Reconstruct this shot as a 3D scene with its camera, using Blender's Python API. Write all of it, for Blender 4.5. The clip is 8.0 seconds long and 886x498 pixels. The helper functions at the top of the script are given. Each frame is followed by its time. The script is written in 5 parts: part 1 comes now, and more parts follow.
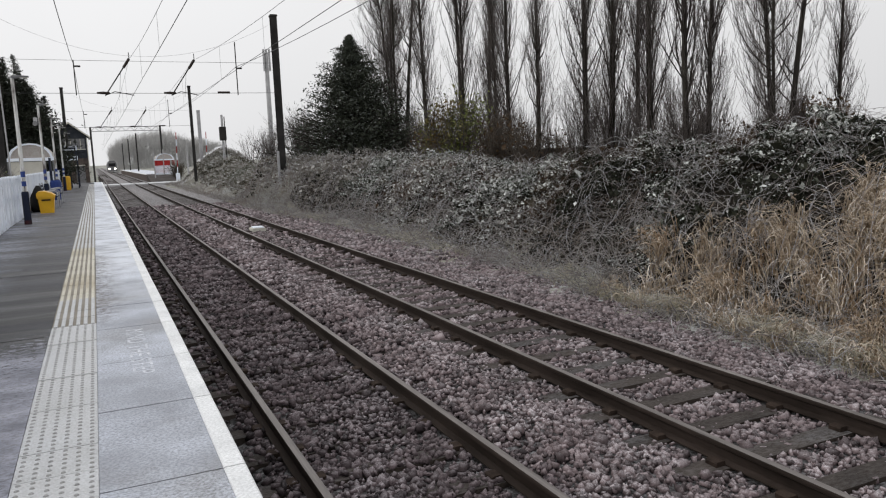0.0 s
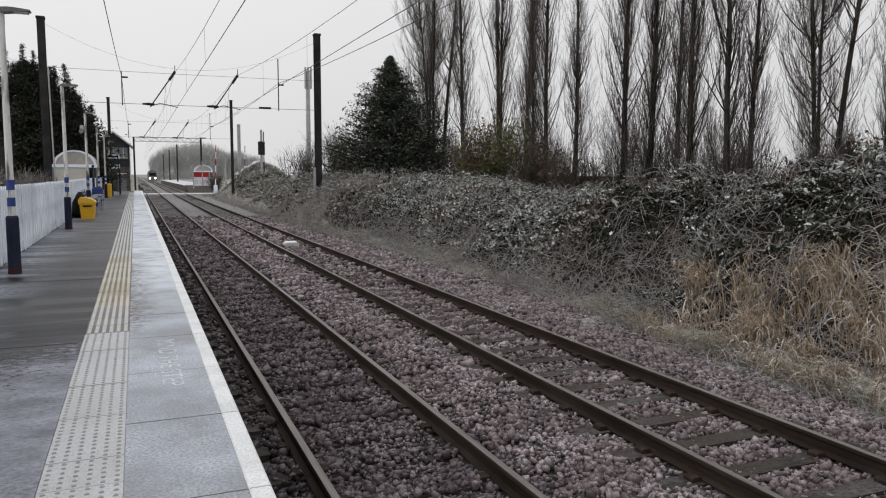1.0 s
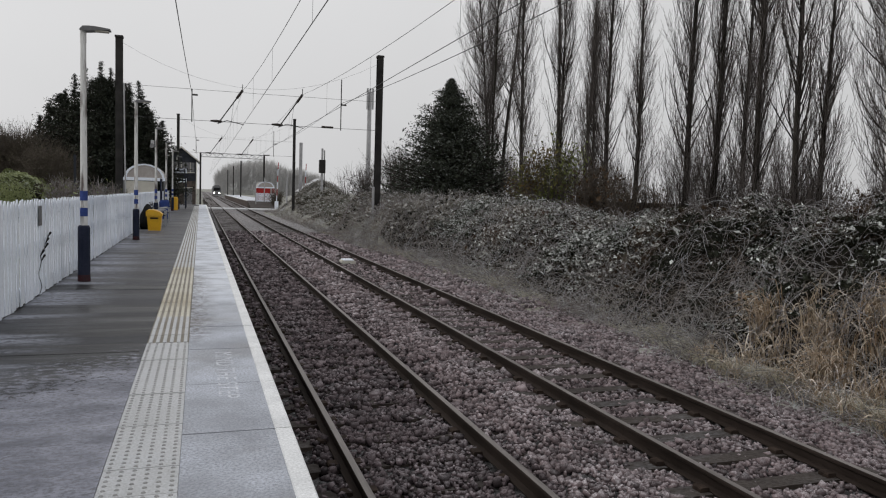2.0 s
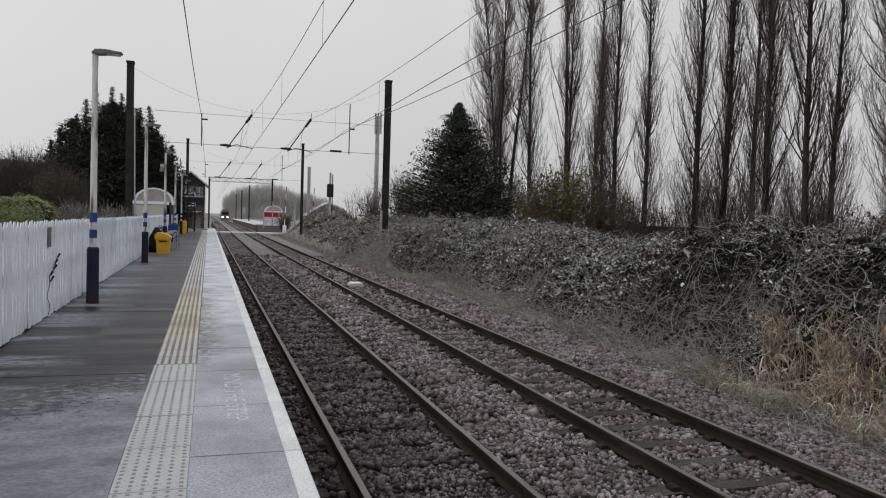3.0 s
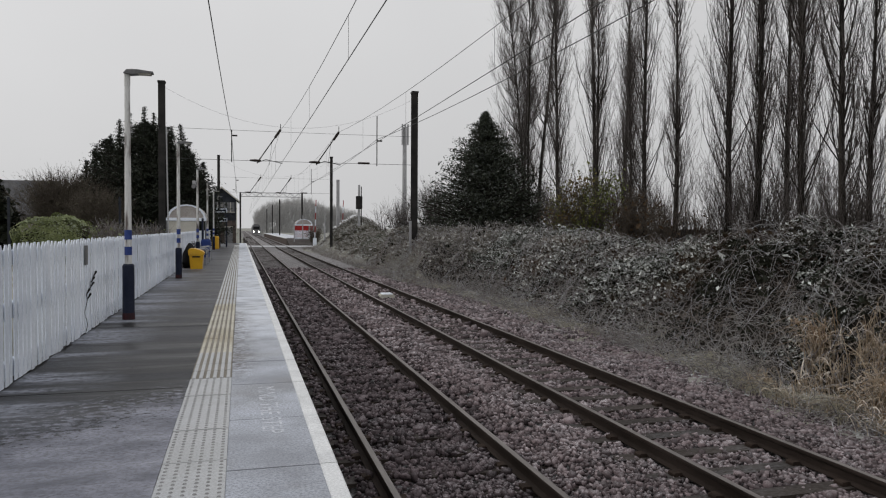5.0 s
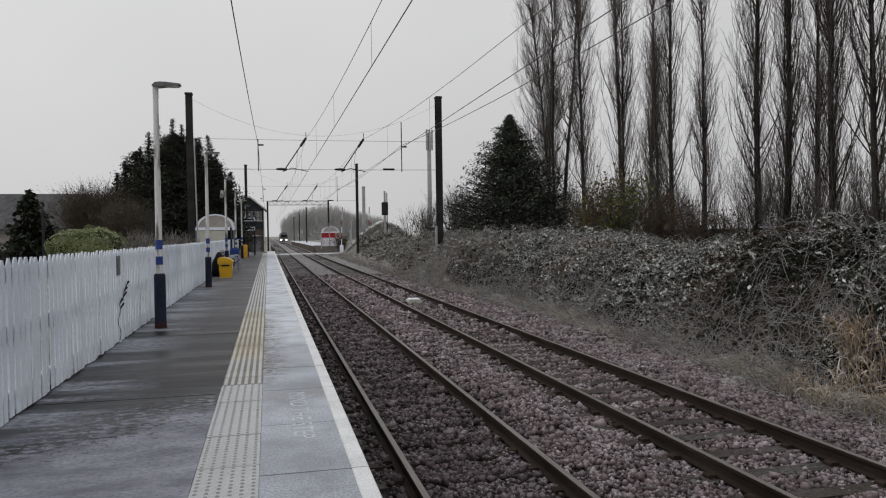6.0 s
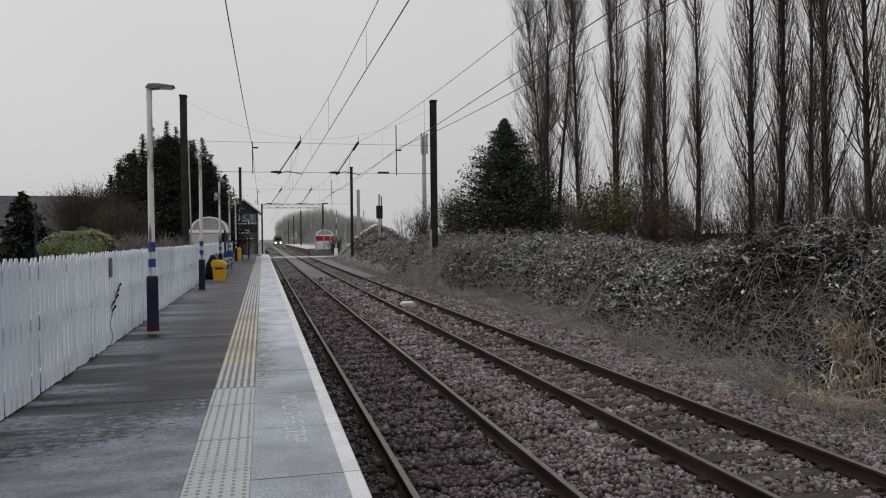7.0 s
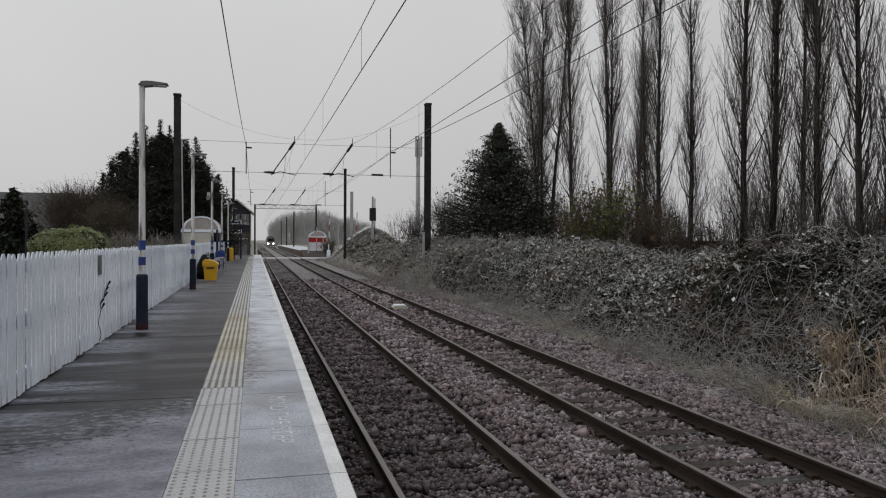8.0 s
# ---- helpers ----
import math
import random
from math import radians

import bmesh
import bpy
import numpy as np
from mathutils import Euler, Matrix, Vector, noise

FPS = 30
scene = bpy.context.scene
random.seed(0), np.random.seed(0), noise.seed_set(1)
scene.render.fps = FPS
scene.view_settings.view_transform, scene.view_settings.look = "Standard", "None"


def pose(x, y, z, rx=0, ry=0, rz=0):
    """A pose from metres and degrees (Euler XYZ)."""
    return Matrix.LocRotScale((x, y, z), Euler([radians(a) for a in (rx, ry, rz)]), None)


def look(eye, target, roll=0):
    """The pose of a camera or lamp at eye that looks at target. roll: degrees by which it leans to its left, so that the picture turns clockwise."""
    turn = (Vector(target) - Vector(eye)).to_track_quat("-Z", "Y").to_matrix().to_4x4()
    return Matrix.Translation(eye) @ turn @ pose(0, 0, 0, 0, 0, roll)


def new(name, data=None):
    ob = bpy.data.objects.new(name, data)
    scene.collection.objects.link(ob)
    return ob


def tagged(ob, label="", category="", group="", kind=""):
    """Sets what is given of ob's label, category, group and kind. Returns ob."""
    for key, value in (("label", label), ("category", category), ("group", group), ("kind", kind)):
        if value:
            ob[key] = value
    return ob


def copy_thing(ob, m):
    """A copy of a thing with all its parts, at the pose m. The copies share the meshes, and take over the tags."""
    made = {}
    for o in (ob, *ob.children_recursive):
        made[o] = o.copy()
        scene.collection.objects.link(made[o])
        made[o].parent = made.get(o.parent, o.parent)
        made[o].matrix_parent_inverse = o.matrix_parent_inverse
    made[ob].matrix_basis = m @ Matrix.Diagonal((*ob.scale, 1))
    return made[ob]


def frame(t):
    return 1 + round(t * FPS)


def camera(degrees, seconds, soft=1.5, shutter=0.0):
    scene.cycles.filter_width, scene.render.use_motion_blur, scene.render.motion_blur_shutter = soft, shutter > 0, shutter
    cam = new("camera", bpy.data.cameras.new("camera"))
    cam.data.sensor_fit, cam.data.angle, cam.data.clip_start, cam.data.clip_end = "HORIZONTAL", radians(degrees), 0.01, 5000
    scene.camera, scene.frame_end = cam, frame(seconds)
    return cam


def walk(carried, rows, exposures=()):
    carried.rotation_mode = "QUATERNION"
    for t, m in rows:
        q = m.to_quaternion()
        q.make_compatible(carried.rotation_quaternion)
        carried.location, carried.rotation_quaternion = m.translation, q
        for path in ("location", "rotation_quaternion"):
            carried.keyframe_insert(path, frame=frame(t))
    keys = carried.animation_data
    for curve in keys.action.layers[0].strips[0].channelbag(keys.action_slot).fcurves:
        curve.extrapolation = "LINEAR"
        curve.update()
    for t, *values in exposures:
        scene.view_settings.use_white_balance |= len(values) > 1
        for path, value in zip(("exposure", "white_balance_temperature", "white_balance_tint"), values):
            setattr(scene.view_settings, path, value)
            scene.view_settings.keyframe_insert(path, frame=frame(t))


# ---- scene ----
cam = camera(62.17, 8.0, soft=1.15)
# seconds, eye, yaw to the right, pitch, roll
ROWS = [
    (0, -0.586, -0.027, 1.591, 25.00, -7.51, -2.20),
    (0.5, -0.591, 0.030, 1.595, 22.82, -6.88, -1.07),
    (1, -0.596, 0.084, 1.596, 22.66, -5.73, 0.20),
    (1.5, -0.602, 0.116, 1.607, 18.34, -4.28, 1.37),
    (1.7, -0.602, 0.116, 1.607, 18.38, -4.31, 1.82),
    (2.8, -0.617, 0.223, 1.552, 18.10, -2.59, 1.74),
    (3, -0.617, 0.223, 1.552, 17.74, -2.25, 1.76),
    (3.5, -0.618, 0.243, 1.539, 16.88, -1.97, 1.03),
    (4, -0.619, 0.254, 1.538, 17.25, -1.82, 1.28),
    (4.5, -0.616, 0.266, 1.546, 16.72, -1.67, 0.89),
    (4.7, -0.616, 0.266, 1.546, 16.27, -1.63, 0.61),
    (5.8, -0.623, 0.266, 1.532, 13.35, -1.28, -0.43),
    (6, -0.623, 0.266, 1.532, 13.38, -1.18, -0.85),
    (6.5, -0.615, 0.276, 1.533, 13.85, -1.06, -0.88),
    (7, -0.611, 0.285, 1.527, 13.81, -0.90, -0.62),
    (7.5, -0.612, 0.275, 1.524, 14.17, -0.74, 0.10),
    (8, -0.589, 0.302, 1.514, 14.36, -0.63, 0.28),
]


def aim(x, y, z, yaw, pitch, roll):
    a, b = radians(yaw), radians(pitch)
    return look((x, y, z), (x + math.sin(a) * math.cos(b), y + math.cos(a) * math.cos(b), z + math.sin(b)), roll)


walk(cam, [(r[0], aim(*r[1:])) for r in ROWS],
     [(0.0, 0.32), (0.5, 0.25), (1.0, 0.19), (1.5, 0.05), (3.0, -0.08), (4.5, -0.13), (6.0, -0.15), (8.0, -0.27)])

# ---------------------------------------------------------------- world and light
world = bpy.data.worlds.new("overcast_sky")
scene.world = world
world.use_nodes = True
wn, wl = world.node_tree.nodes, world.node_tree.links
wn.clear()
sky = wn.new("ShaderNodeTexSky")
sky.sky_type, sky.sun_disc = "NISHITA", False
sky.sun_elevation, sky.sun_rotation = radians(14), radians(-70)
sky.air_density, sky.dust_density = 1.0, 6.0
grey = wn.new("ShaderNodeHueSaturation")
grey.inputs["Saturation"].default_value = 0.12
tc = wn.new("ShaderNodeTexCoord")
cl = wn.new("ShaderNodeTexNoise")
cl.inputs["Scale"].default_value, cl.inputs["Detail"].default_value = 1.6, 5
cr = wn.new("ShaderNodeMapRange")
cr.inputs[1].default_value, cr.inputs[2].default_value, cr.inputs[3].default_value, cr.inputs[4].default_value = 0.3, 0.7, 0.93, 1.03
veil = wn.new("ShaderNodeMix")
veil.data_type = "RGBA"
veil.inputs[0].default_value = 0.90
veil.inputs[7].default_value = (8.0, 8.0, 8.1, 1)
mul = wn.new("ShaderNodeMix")
mul.data_type, mul.blend_type = "RGBA", "MULTIPLY"
mul.inputs[0].default_value = 1.0
bg = wn.new("ShaderNodeBackground")
bg.inputs["Strength"].default_value = 0.1
wo = wn.new("ShaderNodeOutputWorld")
wl.new(sky.outputs[0], grey.inputs["Color"])
wl.new(grey.outputs[0], veil.inputs[6])
wl.new(tc.outputs["Generated"], cl.inputs["Vector"])
wl.new(cl.outputs[0], cr.inputs[0])
wl.new(veil.outputs[2], mul.inputs[6])
sepz = wn.new("ShaderNodeSeparateXYZ")
wl.new(tc.outputs["Generated"], sepz.inputs[0])
grad = wn.new("ShaderNodeMapRange")
for k, v in enumerate((0.0, 1.0, 0.86, 1.26)):
    grad.inputs[k + 1].default_value = v
wl.new(sepz.outputs["Z"], grad.inputs[0])
both = wn.new("ShaderNodeMath")
both.operation = "MULTIPLY"
wl.new(cr.outputs[0], both.inputs[0])
wl.new(grad.outputs[0], both.inputs[1])
side = wn.new("ShaderNodeMapRange")
for k, v in enumerate((-0.5, 0.8, 1.10, 0.93)):
    side.inputs[k + 1].default_value = v
wl.new(sepz.outputs["X"], side.inputs[0])
lit = wn.new("ShaderNodeMath")
lit.operation = "MULTIPLY"
wl.new(both.outputs[0], lit.inputs[0])
wl.new(side.outputs[0], lit.inputs[1])
wl.new(lit.outputs[0], mul.inputs[7])
wl.new(mul.outputs[2], bg.inputs["Color"])
wl.new(bg.outputs[0], wo.inputs["Surface"])

sun = new("sun", bpy.data.lights.new("sun", "SUN"))
sun.data.energy, sun.data.angle, sun.data.color = 0.5, radians(30), (1.0, 0.96, 0.9)
sun.matrix_world = look((-60, 20, 45), (0, 0, 0))


# ---------------------------------------------------------------- materials
def material(name, c1, c2, scale=4.0, rough=0.8, bump=0.2, fine=60.0, metal=0.0, frost=0.0, frost_colour=(0.62, 0.66, 0.72),
             frost_scale=1.2, frost_low=0.45, c3=None, island=0.0, obrand=0.0, spec=0.08, stretch=None, up=0.35, mottle=0.75):
    """Two-scale procedural surface: coarse patches, fine grain and relief, and hoar frost on the upward sides."""
    m = bpy.data.materials.new(name)
    m.use_nodes = True
    n, l = m.node_tree.nodes, m.node_tree.links
    b = n["Principled BSDF"]
    geo = n.new("ShaderNodeNewGeometry")
    vec = geo.outputs["Position"]
    if stretch:
        vm = n.new("ShaderNodeVectorMath")
        vm.operation = "MULTIPLY"
        vm.inputs[1].default_value = stretch
        l.new(vec, vm.inputs[0])
        vec = vm.outputs[0]

    def noise_node(sc, detail=4, rough_=0.6):
        t = n.new("ShaderNodeTexNoise")
        t.inputs["Scale"].default_value, t.inputs["Detail"].default_value, t.inputs["Roughness"].default_value = sc, detail, rough_
        l.new(vec, t.inputs["Vector"])
        return t.outputs[0]

    def ranged(src, lo, hi, a=0.0, bb=1.0):
        r = n.new("ShaderNodeMapRange")
        r.inputs[1].default_value, r.inputs[2].default_value, r.inputs[3].default_value, r.inputs[4].default_value = lo, hi, a, bb
        l.new(src, r.inputs[0])
        return r.outputs[0]

    def mix(f, a, bb, mode="MIX"):
        x = n.new("ShaderNodeMix")
        x.data_type, x.blend_type = "RGBA", mode
        for sock, v in ((x.inputs[0], f), (x.inputs[6], a), (x.inputs[7], bb)):
            if isinstance(v, (int, float)):
                sock.default_value = v
            elif isinstance(v, tuple):
                sock.default_value = (*v[:3], 1)
            else:
                l.new(v, sock)
        return x.outputs[2]

    def math_node(op, a, bb):
        x = n.new("ShaderNodeMath")
        x.operation = op
        for sock, v in zip(x.inputs, (a, bb)):
            if isinstance(v, (int, float)):
                sock.default_value = v
            else:
                l.new(v, sock)
        return x.outputs[0]

    coarse, grain = noise_node(scale), noise_node(fine, 5, 0.7)
    f = ranged(coarse, 0.32, 0.68)
    if island:
        f = mix(island, f, geo.outputs["Random Per Island"])
    if obrand:
        oi = n.new("ShaderNodeObjectInfo")
        f = mix(obrand, f, oi.outputs["Random"])
    col = mix(f, c1, c2)
    if c3:
        col = mix(ranged(noise_node(scale * 0.31, 3), 0.5, 0.66), col, c3)
    col = mix(mottle, col, ranged(grain, 0.25, 0.75, 0.55, 1.35), "MULTIPLY")
    if frost:
        sx = n.new("ShaderNodeSeparateXYZ")
        l.new(geo.outputs["Normal"], sx.inputs[0])
        patch = ranged(noise_node(frost_scale, 6, 0.65), frost_low, frost_low + 0.2)
        facing = ranged(sx.outputs["Z"], up - 0.35, up + 0.45)
        speck = ranged(grain, 0.35, 0.6)
        fr = math_node("MULTIPLY", math_node("MULTIPLY", facing, math_node("ADD", math_node("MULTIPLY", patch, 0.75), 0.25)), math_node("MULTIPLY", speck, frost))
        if island:
            fr = math_node("MULTIPLY", fr, ranged(geo.outputs["Random Per Island"], 0.0, 1.0, 0.45, 1.3))
        col = mix(fr, col, frost_colour)
    l.new(col, b.inputs["Base Color"])
    l.new(ranged(grain, 0.2, 0.8, max(0.02, rough - 0.12), min(1.0, rough + 0.12)), b.inputs["Roughness"])
    b.inputs["Metallic"].default_value = metal
    b.inputs["Specular IOR Level"].default_value = spec
    if bump:
        bn = n.new("ShaderNodeBump")
        bn.inputs["Strength"].default_value, bn.inputs["Distance"].default_value = bump, 0.6 / fine
        l.new(grain, bn.inputs["Height"])
        l.new(bn.outputs[0], b.inputs["Normal"])
    return m


def glow(name, colour, strength):
    m = bpy.data.materials.new(name)
    m.use_nodes = True
    b = m.node_tree.nodes["Principled BSDF"]
    b.inputs["Emission Color"].default_value, b.inputs["Emission Strength"].default_value = (*colour, 1), strength
    return m


WHITE_PAINT = material("white_paint", (0.86, 0.90, 0.97), (0.74, 0.79, 0.88), 1.2, 0.55, 0.12, 30, obrand=0.45, c3=(0.64, 0.69, 0.78), mottle=0.25)
EDGE_PAINT = material("white_edge_paint", (0.80, 0.81, 0.82), (0.64, 0.65, 0.66), 3, 0.6, 0.25, 60)
STONE = material("ballast_stone", (0.014, 0.011, 0.0115), (0.27, 0.213, 0.220), 1.5, 0.9, 0.5, 70, frost=1.0, frost_colour=(0.70, 0.67, 0.70), island=0.75, frost_low=0.44, up=0.80)
SOOTY_STONE = material("sooty_ballast_stone", (0.009, 0.0075, 0.008), (0.165, 0.130, 0.138), 1.5, 0.9, 0.5, 70, frost=0.9, frost_colour=(0.60, 0.57, 0.60), island=0.75, frost_low=0.47, up=0.80)
# near bed is almost black: shade between the stones is in its colour
GAP_SHADE_BED = material("ballast_bed", (0.005, 0.0045, 0.004), (0.024, 0.020, 0.019), 14, 0.95, 1.0, 24, frost=0.5, frost_colour=(0.50, 0.50, 0.52), frost_scale=7, frost_low=0.45, up=0.5)
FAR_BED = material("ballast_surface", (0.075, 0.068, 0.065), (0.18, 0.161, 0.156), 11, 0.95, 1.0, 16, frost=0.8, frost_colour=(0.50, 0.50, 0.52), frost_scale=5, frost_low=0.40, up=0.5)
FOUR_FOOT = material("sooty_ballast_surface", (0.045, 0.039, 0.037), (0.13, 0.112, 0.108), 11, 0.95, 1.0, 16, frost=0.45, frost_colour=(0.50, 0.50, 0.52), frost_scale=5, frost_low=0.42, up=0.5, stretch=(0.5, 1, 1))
RUST = material("rusty_rail_steel", (0.019, 0.0145, 0.012), (0.046, 0.035, 0.030), 5, 0.75, 0.3, 50, metal=0.25, stretch=(1, 0.15, 1))
RAIL_TOP = material("worn_rail_head", (0.15, 0.137, 0.130), (0.25, 0.230, 0.220), 6, 0.5, 0.1, 60, metal=0.3, stretch=(1, 0.05, 1))
SLEEPER = material("sleeper", (0.026, 0.021, 0.018), (0.066, 0.054, 0.047), 5, 0.9, 0.6, 40, obrand=0.4, frost=0.16, frost_low=0.5, up=0.5, stretch=(0.4, 1, 1))
CLIP = material("rail_clip_iron", (0.022, 0.016, 0.013), (0.05, 0.036, 0.029), 8, 0.8, 0.3, 60)
CONC = material("coping_concrete", (0.225, 0.235, 0.26), (0.305, 0.318, 0.35), 1.6, 0.62, 0.35, 55, obrand=0.35, frost=0.9, frost_colour=(0.64, 0.68, 0.77), frost_scale=0.55, frost_low=0.42, c3=(0.22, 0.215, 0.21), up=0.3, mottle=0.4)
TACTILE = material("tactile_slab", (0.42, 0.425, 0.43), (0.52, 0.525, 0.535), 2.0, 0.65, 0.25, 70, obrand=0.5, frost=0.35, frost_low=0.45, up=0.4)
RIBBED = material("ribbed_buff_slab", (0.52, 0.49, 0.41), (0.60, 0.58, 0.51), 2.0, 0.65, 0.25, 70, obrand=0.3, c3=(0.45, 0.405, 0.32))
JOINT = material("joint_mortar", (0.055, 0.055, 0.055), (0.11, 0.11, 0.11), 6, 0.9, 0.4, 60)
BRICK = material("platform_face_brick", (0.06, 0.05, 0.045), (0.12, 0.095, 0.085), 3, 0.9, 0.5, 30)
MAST = material("dark_mast_steel", (0.022, 0.021, 0.021), (0.045, 0.043, 0.041), 1.5, 0.7, 0.3, 30)
GREY_MAST = material("galvanised_steel", (0.34, 0.34, 0.35), (0.46, 0.46, 0.47), 2, 0.6, 0.2, 30, metal=0.2)
WIRE = material("overhead_wire", (0.05, 0.05, 0.052), (0.09, 0.09, 0.092), 2, 0.5, 0.0, 30, metal=0.4)
INSULATOR = material("brown_insulator", (0.028, 0.022, 0.02), (0.05, 0.04, 0.035), 4, 0.35, 0.0, 30)
LAMP_POST = material("pale_lamp_post_paint", (0.72, 0.72, 0.71), (0.56, 0.56, 0.55), 30, 0.6, 0.3, 30, c3=(0.14, 0.12, 0.11), stretch=(1, 1, 0.16))
NAVY = material("navy_paint", (0.014, 0.018, 0.036), (0.026, 0.031, 0.052), 3, 0.5, 0.2, 40)
BLUE = material("blue_band", (0.03, 0.055, 0.19), (0.045, 0.07, 0.22), 3, 0.5, 0.1, 40)
MAROON = material("worn_maroon_base", (0.07, 0.025, 0.028), (0.045, 0.03, 0.035), 8, 0.7, 0.3, 40)
LANTERN = material("lantern_grey", (0.13, 0.13, 0.135), (0.2, 0.2, 0.205), 4, 0.5, 0.1, 40)
YELLOW = material("yellow_plastic", (0.75, 0.42, 0.012), (0.66, 0.36, 0.012), 4, 0.4, 0.1, 50, spec=0.5)
BLACK = material("black_rubber", (0.012, 0.012, 0.013), (0.02, 0.02, 0.021), 4, 0.6, 0.2, 50)
RED = material("red_paint", (0.36, 0.03, 0.03), (0.28, 0.025, 0.025), 3, 0.5, 0.1, 40)
ROOF_SHEET = material("shelter_roof_sheet", (0.34, 0.31, 0.29), (0.42, 0.39, 0.37), 1.5, 0.45, 0.05, 20)
CREAM = material("cream_board", (0.58, 0.56, 0.50), (0.50, 0.48, 0.43), 2, 0.7, 0.2, 30)
TIMBER = material("dark_signal_box_timber", (0.024, 0.027, 0.034), (0.046, 0.050, 0.060), 2, 0.75, 0.3, 30)
SLATE = material("roof_slate", (0.055, 0.055, 0.060), (0.10, 0.098, 0.10), 2, 0.8, 0.3, 20, frost=0.12)
WALL = material("rendered_house_wall", (0.30, 0.27, 0.25), (0.36, 0.33, 0.31), 2, 0.9, 0.3, 20)
ROAD = material("crossing_deck", (0.42, 0.42, 0.43), (0.52, 0.52, 0.53), 1, 0.8, 0.2, 20, frost=0.5)
FIELD = material("frosty_field", (0.15, 0.145, 0.10), (0.25, 0.235, 0.18), 0.6, 0.95, 0.6, 8, frost=0.7, frost_scale=0.4)
# black soil; under the brambles its near-black colour also stands for shade
SOIL = material("soil_and_thicket_shade", (0.012, 0.010, 0.008), (0.032, 0.026, 0.020), 3, 0.95, 0.8, 20)
DARK_TWIG = material("dark_shrub_twigs", (0.072, 0.060, 0.050), (0.135, 0.115, 0.096), 2, 0.9, 0.0, 20, island=0.5)
BARK = material("poplar_bark", (0.020, 0.018, 0.016), (0.052, 0.046, 0.040), 3, 0.9, 0.6, 25, stretch=(1, 1, 0.2))
TWIG = material("poplar_twigs", (0.078, 0.066, 0.062), (0.135, 0.120, 0.114), 2, 0.9, 0.0, 20, island=0.5)
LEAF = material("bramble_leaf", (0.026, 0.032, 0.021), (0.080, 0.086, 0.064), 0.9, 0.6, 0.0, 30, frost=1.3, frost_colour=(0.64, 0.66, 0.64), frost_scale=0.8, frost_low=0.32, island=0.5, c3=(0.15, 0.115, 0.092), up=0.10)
# unfrosted inner leaves; the thicket's shade is put into their darker colour
SHADE_LEAF = material("shade_toned_bramble_leaf", (0.006, 0.008, 0.005), (0.034, 0.034, 0.023), 0.9, 0.6, 0.0, 30, island=0.6, c3=(0.10, 0.058, 0.038))
FAR_LEAF = material("frosted_bank_growth", (0.15, 0.135, 0.115), (0.30, 0.28, 0.25), 0.7, 0.8, 0.0, 20, island=0.6, frost=0.9, frost_colour=(0.54, 0.55, 0.55), frost_scale=0.6, frost_low=0.33, c3=(0.09, 0.095, 0.065), up=0.25)
CANE = material("bramble_cane", (0.085, 0.066, 0.056), (0.26, 0.22, 0.20), 2, 0.85, 0.0, 20, frost=0.8, island=0.5, frost_low=0.3, up=0.2)
STRAW = material("dead_reed", (0.17, 0.115, 0.070), (0.72, 0.59, 0.43), 1.2, 0.85, 0.0, 20, frost=0.7, frost_low=0.40, island=0.7, c3=(0.30, 0.19, 0.10), up=0.4)
TANGLE = material("dead_tan_stem", (0.070, 0.060, 0.054), (0.47, 0.43, 0.39), 1.0, 0.85, 0.0, 20, frost=0.7, frost_low=0.38, island=0.7, c3=(0.20, 0.155, 0.125), up=0.2)
BLADE = material("frosted_reed_blade", (0.20, 0.14, 0.09), (0.70, 0.59, 0.45), 1.2, 0.85, 0.0, 20, frost=0.6, frost_low=0.40, island=0.8, up=0.3)
PALE_GRASS = material("frosted_grass", (0.40, 0.36, 0.25), (0.52, 0.49, 0.39), 1.2, 0.85, 0.0, 20, frost=0.6, frost_low=0.35, island=0.6, up=0.4)
SPRUCE = material("dark_conifer_needles", (0.013, 0.017, 0.011), (0.046, 0.052, 0.036), 0.8, 0.7, 0.0, 20, island=0.6, frost=0.15, up=0.5)
SPRUCE_FROST = material("frosted_spruce_needles", (0.024, 0.030, 0.020), (0.080, 0.088, 0.066), 0.8, 0.7, 0.0, 20, island=0.7, frost=0.35, up=0.5)
LAUREL = material("evergreen_shrub_leaf", (0.08, 0.10, 0.030), (0.21, 0.23, 0.075), 1.0, 0.6, 0.0, 20, island=0.7, c3=(0.12, 0.075, 0.035))
HEDGE = material("clipped_hedge_leaf", (0.13, 0.16, 0.055), (0.29, 0.32, 0.15), 1.5, 0.6, 0.0, 20, island=0.6, frost=0.7, up=0.55)
OLIVE = material("dull_olive_leaf", (0.048, 0.043, 0.030), (0.118, 0.108, 0.078), 1.5, 0.7, 0.0, 20, island=0.7)
RUSSET = material("russet_shrub_leaf", (0.055, 0.034, 0.020), (0.12, 0.078, 0.045), 1.5, 0.7, 0.0, 20, island=0.7)
# pale for frost, with the haze of distance put into the colour too
FAR_TWIG = material("frost_and_haze_pale_twigs", (0.42, 0.415, 0.41), (0.60, 0.595, 0.59), 0.1, 0.95, 0.0, 5, island=0.5)


# domes are darker than the slab they stand on
DOME = material("dark_tactile_dome", (0.25, 0.25, 0.25), (0.38, 0.38, 0.38), 3, 0.7, 0.2, 70, obrand=0.5, c3=(0.34, 0.34, 0.33))
# shading between the ribs is put into this darker base colour
GROOVE = material("rib_shade_groove", (0.20, 0.185, 0.155), (0.30, 0.28, 0.25), 2, 0.8, 0.2, 60, obrand=0.5)


